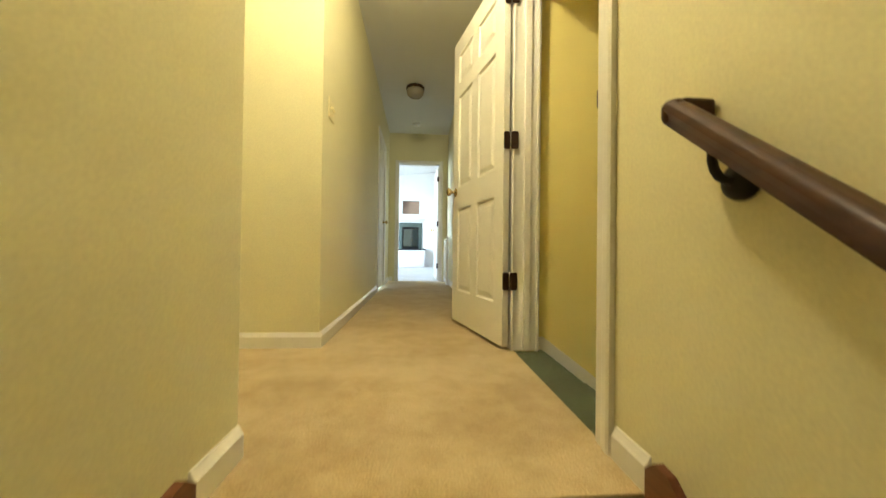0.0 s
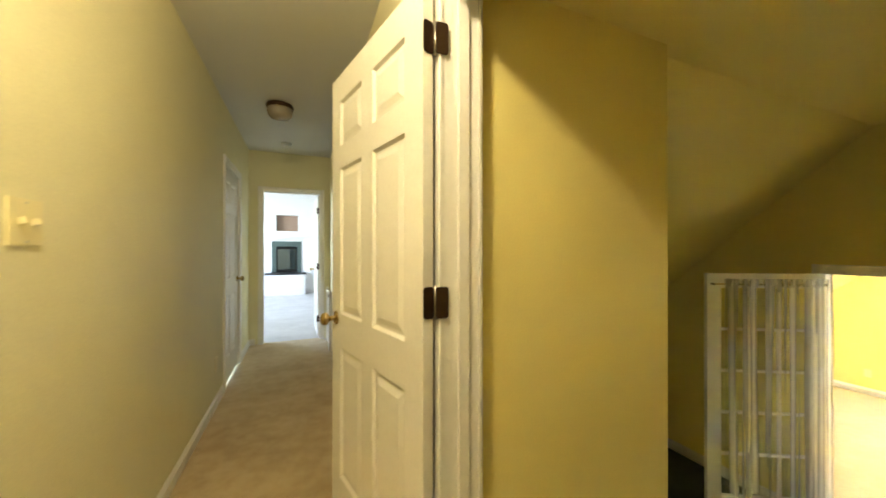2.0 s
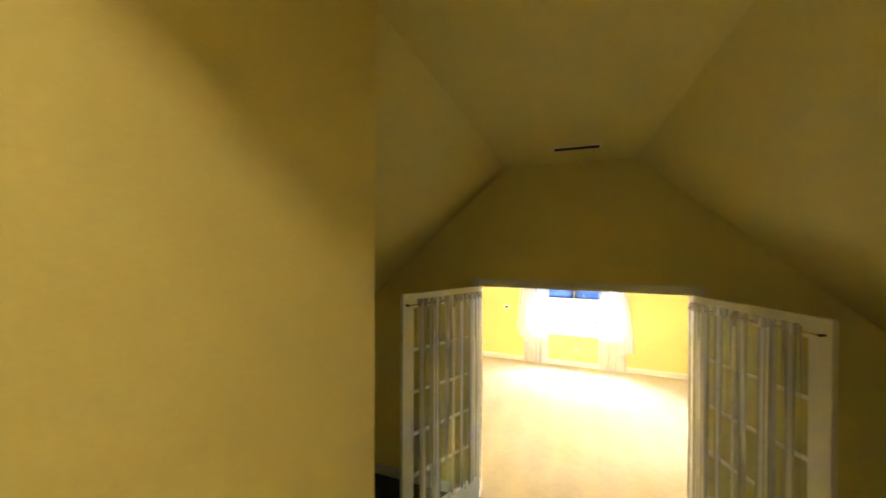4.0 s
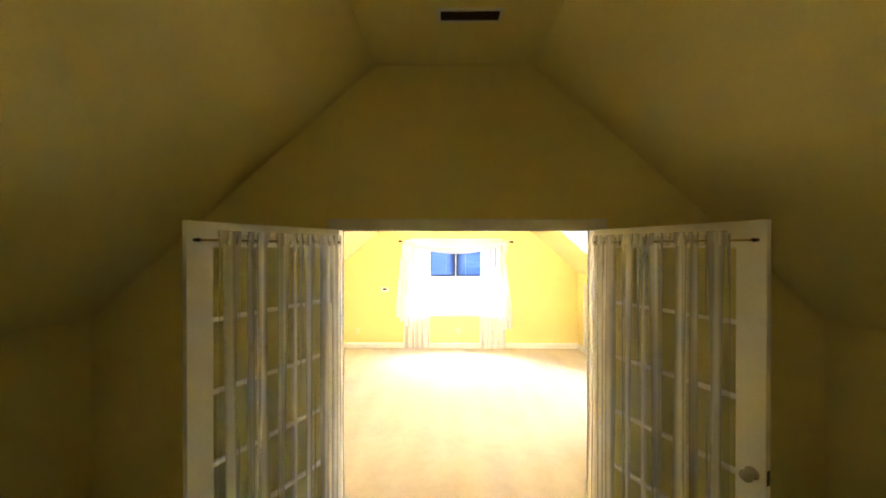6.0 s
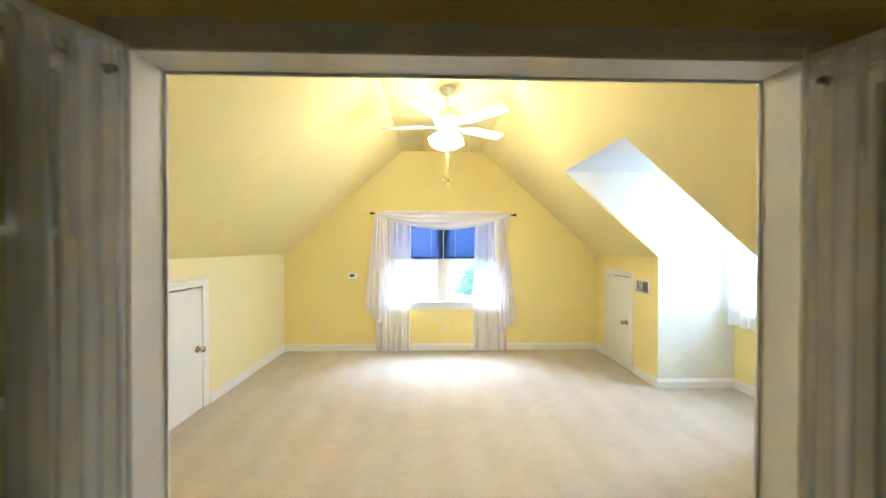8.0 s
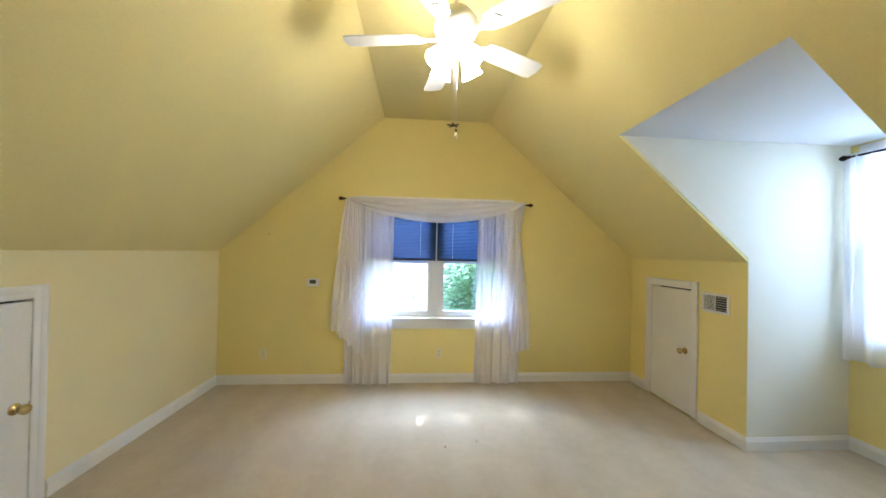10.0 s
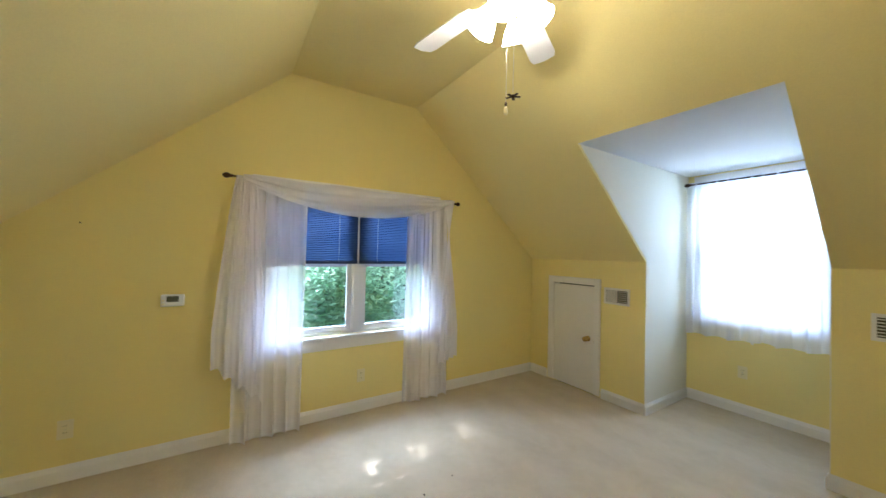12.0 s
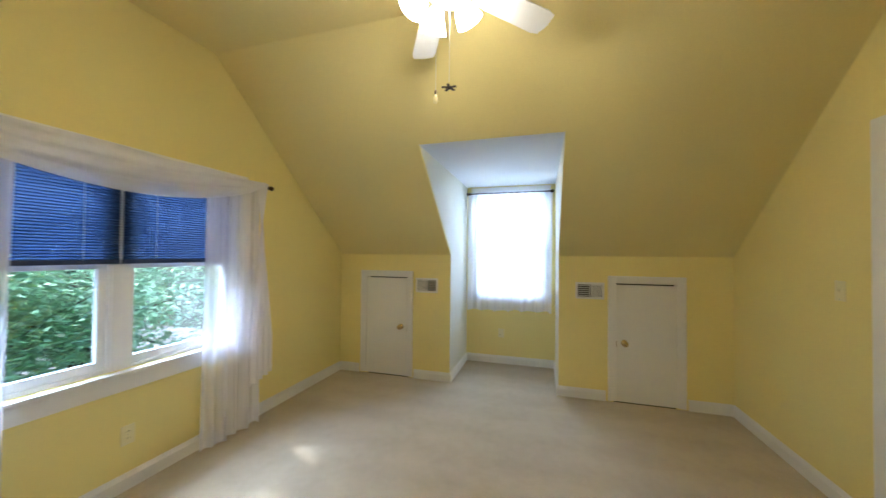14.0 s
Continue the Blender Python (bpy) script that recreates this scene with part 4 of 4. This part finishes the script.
# dormer rod and sheers
dr = thing("curtain_rod", (2.13, -3.085, 2.225), "dark bronze curtain rod in the dormer", "curtain rod")
part("rod", tube([(-0.50, 0, 0), (0.50, 0, 0)], 0.008, 10), BRONZE, dr)
part("finial", finial((0.49, 0, 0), (1, 0, 0)), BRONZE, dr)
part("finial", finial((-0.49, 0, 0), (-1, 0, 0)), BRONZE, dr)
for x in (-0.42, 0.42):
    part("bracket", tube([(x, 0, 0), (x, -0.06, -0.008), (x, -0.114, -0.016)], 0.006, 8), BRONZE, dr)
dc = thing("sheer_curtain", (2.385, -3.085, 2.245), "short white sheer curtain in the dormer", "curtain", "dormer sheers")
part("cloth", gathered(0.55, 1.54, 6, 0.018, 21, nx=100, nz=30, hem=0.012), DORMER_SHEER, dc)
dc2 = thing("sheer_curtain", (1.865, -3.085, 2.245), "short white sheer curtain in the dormer", "curtain", "dormer sheers")
part("cloth", gathered(0.54, 1.53, 6, 0.018, 27, nx=100, nz=30, hem=0.012), DORMER_SHEER, dc2)

# ---------- ceiling fan ----------
FX, FY, FZ = 2.12, -0.04, 2.60
fan = thing("ceiling_fan", (FX, FY, RC), "white five-blade ceiling fan with lit frosted glass shades", "ceiling fan")
dz = FZ - RC
part("canopy", lathe([(0.0, -0.001), (0.070, -0.001), (0.068, -0.02), (0.045, -0.05), (0.020, -0.062), (0.0, -0.062)], 28), FAN_WHITE, fan)
part("downrod", tube([(0, 0, -0.05), (0, 0, dz + 0.12)], 0.012, 12), FAN_WHITE, fan)
part("motor", lathe([(0.0, dz + 0.15), (0.045, dz + 0.148), (0.085, dz + 0.13), (0.115, dz + 0.09), (0.120, dz + 0.045), (0.105, dz + 0.010), (0.070, dz - 0.012), (0.060, dz - 0.045), (0.066, dz - 0.075), (0.045, dz - 0.095), (0.0, dz - 0.098)], 36), FAN_WHITE, fan)
for k in range(5):
    a = 9.5 + 72 * k
    t = pose(0, 0, dz, 0, 0, a) @ pose(0, 0, 0, -11, 0, 0)
    bm = prism("z", -0.003, 0.003, [(0.20, -0.048), (0.26, -0.060), (0.56, -0.070), (0.60, -0.060), (0.612, 0.0), (0.60, 0.060), (0.56, 0.070), (0.26, 0.060), (0.20, 0.048)])
    bl = part("blade", moved(bm, t), FAN_WHITE, fan, "white fan blade")
    arm = join(prism("z", -0.009, -0.0035, [(0.09, -0.018), (0.16, -0.012), (0.20, -0.040), (0.265, -0.030), (0.285, 0.0), (0.265, 0.030), (0.20, 0.040), (0.16, 0.012), (0.09, 0.018)]),
               moved(lathe([(0, -0.013), (0.007, -0.012), (0.007, -0.008), (0, -0.008)], 8), Matrix.Translation((0.225, 0.018, 0))),
               moved(lathe([(0, -0.013), (0.007, -0.012), (0.007, -0.008), (0, -0.008)], 8), Matrix.Translation((0.225, -0.018, 0))))
    part("blade_iron", moved(arm, t), FAN_WHITE, bl)
for k in range(4):
    a = radians(35 + 90 * k)
    c = Vector((math.cos(a), math.sin(a), 0))
    arm = part("lamp_arm", tube([c * 0.04 + Vector((0, 0, dz - 0.085)), c * 0.075 + Vector((0, 0, dz - 0.085)), c * 0.095 + Vector((0, 0, dz - 0.092))], 0.011, 10), FAN_WHITE, fan)
    tilt = Matrix.Translation(c * 0.082 + Vector((0, 0, dz - 0.088))) @ (c * 0.62 - Vector((0, 0, 1))).to_track_quat("Z", "Y").to_matrix().to_4x4()
    sh = lathe([(0.0, 0.0), (0.018, 0.0), (0.026, 0.011), (0.040, 0.030), (0.050, 0.055), (0.054, 0.076), (0.060, 0.090), (0.054, 0.089), (0.0, 0.072)], 22)
    part("glass_shade", moved(sh, tilt), LAMP_GLASS, arm, "lit bell-shaped frosted glass shade")
for (px, py, pz), kind in (((2.149 - FX, -0.053 - FY, 2.10 - RC), 0), ((2.083 - FX, -0.031 - FY, 2.118 - RC), 1)):
    ch = part("pull_chain", tube([(px * 0.6, py * 0.6, dz - 0.09), (px, py, dz - 0.16), (px, py, pz + 0.02)], 0.0010, 6), FAN_WHITE, fan, "thin white pull chain")
    if kind == 0:
        part("pull_bulb", moved(lathe([(0, -0.032), (0.008, -0.028), (0.010, -0.015), (0.007, 0.0), (0.004, 0.008), (0, 0.009)], 12), Matrix.Translation((px, py, pz))), PLATE, ch, "small white bulb-shaped pull")
        part("pull_cap", moved(lathe([(0, 0.006), (0.005, 0.006), (0.006, 0.018), (0.003, 0.026), (0, 0.027)], 10), Matrix.Translation((px, py, pz))), BRONZE, ch)
    else:
        b2 = [moved(bx(0.004, 0.032, -0.006, 0.006, -0.0015, 0.0015, 0.001), pose(px, py, pz, 0, 0, 25 + 72 * q)) for q in range(5)]
        part("pull_fan", join(moved(lathe([(0, -0.006), (0.006, -0.005), (0.007, 0.004), (0.003, 0.010), (0, 0.011)], 10), Matrix.Translation((px, py, pz))), *b2), BRONZE, ch, "small bronze fan-shaped pull")


# ---------- small fittings ----------
def register(name, m, label):
    """A white two-bank wall register: local x along the wall, y out, z up, centred."""
    r = thing(name, m, label, "air vent", "wall registers")
    w, h = 0.265, 0.165
    fm = join(bx(-w / 2, w / 2, 0.0005, 0.008, h / 2 - 0.022, h / 2, 0.002), bx(-w / 2, w / 2, 0.0005, 0.008, -h / 2, -h / 2 + 0.022, 0.002),
              bx(-w / 2, -w / 2 + 0.022, 0.0005, 0.0078, -h / 2 + 0.022, h / 2 - 0.022, 0.002), bx(w / 2 - 0.022, w / 2, 0.0005, 0.0078, -h / 2 + 0.022, h / 2 - 0.022, 0.002),
              bx(-0.004, 0.004, 0.0005, 0.0075, -h / 2 + 0.022, h / 2 - 0.022))
    part("frame", fm, TRIM, r)
    # flat sheet on the wall face, coloured as the duct's shade
    part("backing", bx(-w / 2 + 0.01, w / 2 - 0.01, 0.0003, 0.0012, -h / 2 + 0.01, h / 2 - 0.01), DUCT_SHADE, r)
    for k in range(6):
        z = -h / 2 + 0.034 + k * 0.0195
        part("slat", moved(bx(0.004, w / 2 - 0.022, -0.0006, 0.0006, -0.006, 0.006), pose(0, 0.0045, z, 62, 0, 0)), TRIM, r)
    for k in range(9):
        x = -w / 2 + 0.030 + k * 0.0110
        part("slat", moved(bx(-0.0042, 0.0042, -0.0006, 0.0006, -h / 2 + 0.022, h / 2 - 0.022), pose(x, 0.0050, 0, 0, 0, 20)), TRIM, r)
    return r


register("wall_register", Matrix(((-1, 0, 0, 2.98), (0, 1, 0, YR), (0, 0, -1, 1.068), (0, 0, 0, 1))), "white metal air register with louvres in the knee wall")
register("wall_register", wall_frame(1.258, YR, 1.075, (0, 1)), "white metal air register with louvres in the knee wall")


def cover_plate(name, m, kind, label):
    """An outlet or a switch plate: local x along the wall, y out, z up."""
    p = thing(name, m, label, "wall plate")
    hw = 0.058 if kind == "double" else 0.036
    part("plate", bx(-hw, hw, 0.0005, 0.006, -0.058, 0.058, 0.002), PLATE, p)
    if kind == "outlet":
        for z in (-0.021, 0.021):
            s = part("socket", bx(-0.016, 0.016, 0.005, 0.0075, z - 0.014, z + 0.014, 0.002), PLATE, p)
            part("slot", join(bx(-0.0075, -0.0055, 0.0072, 0.0079, z - 0.003, z + 0.006), bx(0.0055, 0.0075, 0.0072, 0.0079, z - 0.003, z + 0.006)), DARK, s)
    else:
        for x in (-0.023, 0.023) if kind == "double" else (0.0,):
            part("toggle", moved(bx(-0.004, 0.004, 0, 0.016, -0.008, 0.008, 0.001), pose(x, 0.004, 0, 20, 0, 0)), PLATE, p)
    for z in (-0.048, 0.048) if kind != "outlet" else (0.0,):
        part("screw", moved(lathe([(0, 0), (0.003, 0.0), (0.003, 0.0012), (0, 0.0014)], 8), Matrix.Translation((0, 0.0058, z)) @ pose(0, 0, 0, -90, 0, 0)), STEEL, p)
    return p


cover_plate("wall_outlet", wall_frame(RX1, -0.12, 0.325, (-1, 0)), "outlet", "ivory power outlet under the window")
cover_plate("wall_outlet", wall_frame(RX1, 1.77, 0.32, (-1, 0)), "outlet", "ivory power outlet on the gable wall")
cover_plate("wall_outlet", wall_frame(2.233, DY, 0.395, (0, 1)), "outlet", "ivory power outlet under the dormer window")
cover_plate("light_switch", wall_frame(RX0, -1.21, 1.235, (1, 0)), "switch", "ivory light switch beside the french doors")
cover_plate("light_switch", wall_frame(WL, 0.705, F + 1.322, (1, 0)), "double", "ivory double light switch on the hallway wall")
cover_plate("wall_outlet", wall_frame(WL, 2.75, F + 0.33, (1, 0)), "outlet", "ivory power outlet on the hallway wall")

th = thing("thermostat", wall_frame(RX1, 1.262, 1.095, (-1, 0)), "white thermostat with a grey display on the wall", "thermostat")
part("housing", bx(-0.066, 0.066, 0.0005, 0.026, -0.042, 0.042, 0.010), VINYL, th)
part("display", bx(-0.034, 0.034, 0.0255, 0.0275, -0.010, 0.030, 0.001), LCD, th, "grey display")
for z in (-0.022, 0.0):
    part("button", bx(0.046, 0.058, 0.0255, 0.028, z - 0.004, z + 0.004, 0.001), PLATE, th)
nail = thing("wall_hook", wall_frame(RX1, 1.736, 1.61, (-1, 0)), "small grey nail in the yellow painted wall", "nail")
part("nail", tube([(0, 0, 0), (0, 0.012, 0.003)], 0.004, 8), BRONZE, nail)

vn = thing("ceiling_vent", (-0.515, -0.015, VC), "white slotted ceiling vent over the landing", "air vent")
part("frame", join(bx(-0.05, -0.035, -0.165, 0.165, -0.008, -0.0005, 0.001), bx(0.035, 0.05, -0.165, 0.165, -0.008, -0.0005, 0.001), bx(-0.035, 0.035, -0.165, -0.15, -0.0078, -0.0005), bx(-0.035, 0.035, 0.15, 0.165, -0.0078, -0.0005)), TRIM, vn)
# near-black sheet in place of the shade inside the slots
part("backing", bx(-0.036, 0.036, -0.151, 0.151, -0.0015, -0.0004), DARK, vn)
for k in range(4):
    part("slat", moved(bx(-0.006, 0.006, -0.15, 0.15, -0.0006, 0.0006), pose(-0.026 + 0.0175 * k, 0, -0.005, 0, 40, 0)), BRONZE, vn)


def flush_lamp(name, place, glass, label):
    """A brass-banded flush ceiling lamp."""
    d = thing(name, place, label, "ceiling lamp")
    part("base", lathe([(0.0, -0.0005), (0.110, -0.0005), (0.115, -0.016), (0.110, -0.036), (0.0, -0.036)], 32), BRONZE, d, "brown metal base")
    part("glass_bowl", lathe([(0.0, -0.030), (0.104, -0.030), (0.107, -0.060), (0.100, -0.092), (0.080, -0.116), (0.034, -0.130), (0.0, -0.132)], 32), glass, d, "frosted glass bowl")
    for k in range(3):
        part("clip", moved(bx(0.098, 0.110, -0.008, 0.008, -0.046, -0.020, 0.002), pose(0, 0, 0, 0, 0, 120 * k + 20)), BRASS, d)
    return d


flush_lamp("ceiling_lamp", (-3.99, 2.93, HC), OFF_GLASS, "unlit flush ceiling lamp with a frosted bowl")
sd = thing("smoke_detector", (-3.98, 4.12, HC), "round white smoke detector on the hallway ceiling", "smoke detector")
part("housing", lathe([(0.0, -0.0005), (0.062, -0.0005), (0.064, -0.012), (0.056, -0.030), (0.030, -0.036), (0.0, -0.036)], 28), VINYL, sd)
part("button", lathe([(0.0, -0.0355), (0.010, -0.0355), (0.009, -0.039), (0.0, -0.039)], 12), PLATE, sd)

def crumb(x, y, size, seed):
    """A scrap on the carpet."""
    rng = random.Random(seed)
    bm = bmesh.new()
    bmesh.ops.create_icosphere(bm, subdivisions=1, radius=size)
    for v in bm.verts:
        v.co = Vector((v.co.x * rng.uniform(0.6, 1.5), v.co.y * rng.uniform(0.6, 1.3), max(0, v.co.z * 0.5 + size * 0.3)))
    ob = mesh_object("carpet_scrap", bm, BRONZE)
    ob.location = (x, y, 0.0)
    tagged(ob, "small dark scrap lying on the pale carpet", "scrap", "scraps on the carpet")


crumb(2.845, -0.092, 0.009, 1)
crumb(2.908, -0.338, 0.006, 2)

# handrail on the stairwell wall
hr = thing("handrail", (WX, 0, 0), "dark-stained wooden handrail on black iron brackets", "handrail")
RXo = -0.060
slope_z = 0.86
top = Vector((RXo, -0.735, 1.694))
pts = [top + Vector((0, -s, -s * slope_z)) for s in (0.0, 0.6, 1.2, 1.8, 2.4)]


def rail_bar(pts, w=0.021, h=0.020):
    """Moulded rail section swept along a line."""
    sec = [(-0.6, -1), (0.6, -1), (0.75, -0.4), (1, 0.1), (0.95, 0.6), (0.6, 0.92), (0, 1.05), (-0.6, 0.92), (-0.95, 0.6), (-1, 0.1), (-0.75, -0.4)]
    bm = bmesh.new()
    rings = []
    for i, p in enumerate(pts):
        d = (pts[min(i + 1, len(pts) - 1)] - pts[max(i - 1, 0)]).normalized()
        u = d.cross(Vector((0, 0, 1))).normalized()
        v = u.cross(d).normalized()
        rings.append([bm.verts.new(p + u * a * w + v * b * h) for a, b in sec])
    n = len(sec)
    for a, b in zip(rings, rings[1:]):
        for k in range(n):
            f = bm.faces.new((a[k], a[(k + 1) % n], b[(k + 1) % n], b[k]))
            f.smooth = True
    bm.faces.new(rings[0][::-1])
    bm.faces.new(rings[-1])
    bmesh.ops.recalc_face_normals(bm, faces=bm.faces[:])
    return bm


part("rail", rail_bar(pts), OAK, hr)
part("return", join(moved(lathe([(0, -0.020), (0.015, -0.019), (0.020, -0.010), (0.020, 0.010), (0.015, 0.017), (0, 0.018)], 18), Matrix.Translation(top)), bx(RXo, -0.002, -0.756, -0.714, 1.678, 1.712, 0.007)), OAK, hr)
for s in (0.065, 1.2):
    c = top + Vector((0, -s, -s * slope_z))
    br = part("bracket", tube([c + Vector((0.012, 0.002, -0.018)), c + Vector((0.012, 0.003, -0.044)), c + Vector((0.015, 0.002, -0.060)), c + Vector((0.021, 0.000, -0.071)), c + Vector((0.030, -0.003, -0.077)), c + Vector((0.040, -0.005, -0.078)), c + Vector((0.055, -0.006, -0.078))], 0.007, 10), IRON, hr, "black iron bracket")
    part("rosette", moved(lathe([(0, 0.0), (0.030, 0.001), (0.031, 0.008), (0.028, 0.015), (0.018, 0.022), (0, 0.025)], 22), Matrix.Translation(c + Vector((0.0595, -0.006, -0.078))) @ pose(0, 0, 0, 0, -90, 0)), IRON, br)
    part("saddle", moved(bx(-0.010, 0.010, -0.030, 0.030, -0.002, 0.002, 0.001), Matrix.Translation(c + Vector((0, 0.004, -0.018))) @ pose(0, 0, 0, math.degrees(math.atan(slope_z)), 0, 0)), IRON, br)


# white safety gate folded against the hallway wall
gt = thing("safety_gate", (WX - 0.045, 3.98, F), "white wooden safety gate standing against the hallway wall", "safety gate")
for y in (-0.03, 0.50):
    part("post", bx(-0.018, 0.018, y - 0.02, y + 0.02, 0.0, 0.74, 0.003), TRIM, gt)
for z in (0.06, 0.68):
    part("rail", bx(-0.010, 0.010, -0.01, 0.48, z - 0.02, z + 0.02, 0.003), TRIM, gt)
for k in range(7):
    part("slat", bx(-0.007, 0.007, 0.045 + 0.058 * k, 0.061 + 0.058 * k, 0.075, 0.668, 0.002), TRIM, gt)
part("latch", bx(-0.026, -0.017, -0.042, -0.022, 0.66, 0.70, 0.002), IRON, gt)

# fireplace
fp = thing("fireplace", (-4.19, 10.2, F), "white fireplace with a grey-green tile surround and raised hearth", "fireplace")
part("hearth", bx(-0.95, 0.48, -0.50, -0.002, 0.0, 0.565, 0.004), WHITE_WALL, fp)
part("hearth_slab", bx(-0.98, 0.51, -0.53, -0.002, 0.566, 0.602, 0.006), SLATE, fp, "black slate hearth slab")
for x0, x1, z0, z1 in ((-0.385, -0.275, 0.603, 1.49), (0.275, 0.385, 0.603, 1.49), (-0.275, 0.275, 1.345, 1.49)):
    part("tile_surround", bx(x0, x1, -0.030, -0.001, z0, z1, 0.003), TILE, fp, "grey-green tile surround")
part("firebox", join(bx(-0.275, -0.235, -0.022, -0.001, 0.603, 1.345, 0.002), bx(0.235, 0.275, -0.022, -0.001, 0.603, 1.345, 0.002), bx(-0.235, 0.235, -0.0215, -0.001, 1.27, 1.345, 0.002), bx(-0.235, 0.235, -0.0215, -0.001, 0.603, 0.69, 0.002), bx(-0.24, 0.24, -0.006, -0.001, 0.65, 1.30)), IRON, fp, "black metal firebox front")
FG = mat("black_fire_glass", (0.02, 0.03, 0.03), 0.04, 0.0, vary=0.0, spec=1.0)
part("glass_door", bx(-0.236, 0.236, -0.014, -0.008, 0.69, 1.27), FG, fp, "reflecting dark glass")
part("mantel", join(bx(-0.50, 0.50, -0.15, -0.001, 1.60, 1.65, 0.006), bx(-0.46, 0.46, -0.10, -0.001, 1.555, 1.60, 0.008)), WHITE_WALL, fp, "white mantel shelf")
structure("wall_niche_back", bx(-4.52, -3.85, 10.401, 10.44, 2.66, 3.24), TAN, "tan back of the niche over the fireplace", "wall")
for z in (3.12, 2.05):
    sc = thing("wall_sconce", (-3.30, 10.2, z), "small black iron wall sconce", "wall sconce", "iron sconces")
    part("back_plate", bx(-0.03, 0.03, -0.010, -0.0005, -0.09, 0.09, 0.003), IRON, sc)
    part("arm", tube([(0, -0.005, -0.04), (0, -0.06, -0.07), (0, -0.10, -0.02)], 0.008, 8), IRON, sc)
    part("cup", moved(lathe([(0, 0), (0.03, 0.0), (0.04, 0.02), (0.03, 0.02), (0, 0.012)], 12), Matrix.Translation((0, -0.10, -0.02))), IRON, sc)

# ---------- outdoors ----------
# Pale ground added to give the white outdoor glare in the left pane.
GLARE_GROUND = mat("pale_glare_ground", (0.28, 0.27, 0.25), 0.9, vary=0.2, scale=0.5, bump=0.3, bump_scale=40)
structure("road", slab("z", -3.199, -3.16, rect(19.5, 140, -14, 24)), GLARE_GROUND, "added pale ground slab that whitens the view past the garden", "road")
structure("ground", slab("z", -3.3, -3.2, rect(-150, 200, -150, 150)), GRASS, "green lawn around the house", "ground")


def tree(x, y, z, h, spread, leaves, seed, label, low=0.12, leaf=1.0):
    """A broad-leaved tree: tapered trunk, limbs, and a loose crown of leaves on twigs."""
    rng = random.Random(seed)
    t = thing("tree", (x, y, z), label, "tree", "garden trees")
    limbs = [tube([(0, 0, 0), (0.06, 0.02, h * 0.3), (-0.05, 0.05, h * 0.62), (0, 0, h * 0.9)], [0.20, 0.15, 0.09, 0.03], 10)]
    tips = []
    for k in range(26):
        a = rng.uniform(0, 6.28)
        z0 = h * rng.uniform(low, 0.8)
        r = spread * rng.uniform(0.45, 1.0) * (1 - 0.45 * abs(z0 / h - 0.35))
        e1 = Vector((math.cos(a) * r * 0.5, math.sin(a) * r * 0.5, z0 + 0.12 * h))
        e2 = Vector((math.cos(a + 0.3) * r, math.sin(a + 0.3) * r, z0 + 0.2 * h * rng.uniform(0.2, 1.1)))
        limbs.append(tube([(0, 0, z0), e1, e2], [0.06, 0.035, 0.012], 6))
        tips += [e1.lerp(e2, q) for q in (0.1, 0.4, 0.7, 1.0)] + [Vector((0, 0, z0)).lerp(e1, 0.7)]
    part("trunk", join(*limbs), BARK, t, "brown trunk and limbs")
    verts, faces = [], []
    for _ in range(leaves):
        c = rng.choice(tips) + Vector((rng.gauss(0, 0.42), rng.gauss(0, 0.42), rng.gauss(0, 0.30)))
        n = Vector((rng.gauss(0, 0.6), rng.gauss(0, 0.6), 1)).normalized()
        u = n.orthogonal().normalized()
        u.rotate(Matrix.Rotation(rng.uniform(0, 6.28), 3, n))
        w = n.cross(u)
        s = rng.uniform(0.07, 0.13) * leaf
        i = len(verts)
        verts += [c - u * s, c + w * s * 0.45 + n * 0.01, c + u * s, c - w * s * 0.45 + n * 0.01]
        faces.append((i, i + 1, i + 2, i + 3))
    me = bpy.data.meshes.new("crown")
    me.from_pydata([tuple(v) for v in verts], [], faces)
    me.materials.append(LEAF)
    cr = new("crown", me)
    cr.parent = t
    return t


# Added sun blocker: its high crown leaves only a small sun patch indoors.
tree(8.2, 2.1, -3.2, 9.6, 3.5, 24000, 21, "tall leafy tree added to break up the sun on the carpet", 0.55)
tree(11.0, -3.2, -3.2, 6.0, 2.7, 16000, 1, "leafy green tree outside the gable window", leaf=0.68)
tree(10.2, -1.75, -3.2, 5.2, 1.5, 11000, 7, "slender leafy green tree outside the gable window", 0.3, 0.7)
tree(10.0, -8.2, -3.2, 6.0, 2.8, 12000, 2, "leafy green tree outside the gable window", leaf=0.7)
tree(16.0, 9.0, -3.2, 4.2, 3.0, 8000, 3, "leafy green tree farther down the garden")
tree(17.0, -6.5, -3.2, 7.5, 3.2, 6000, 4, "tall leafy green tree at the garden's edge")
tree(15.0, -12.5, -3.2, 7.0, 2.6, 6000, 5, "leafy green tree outside the gable window")
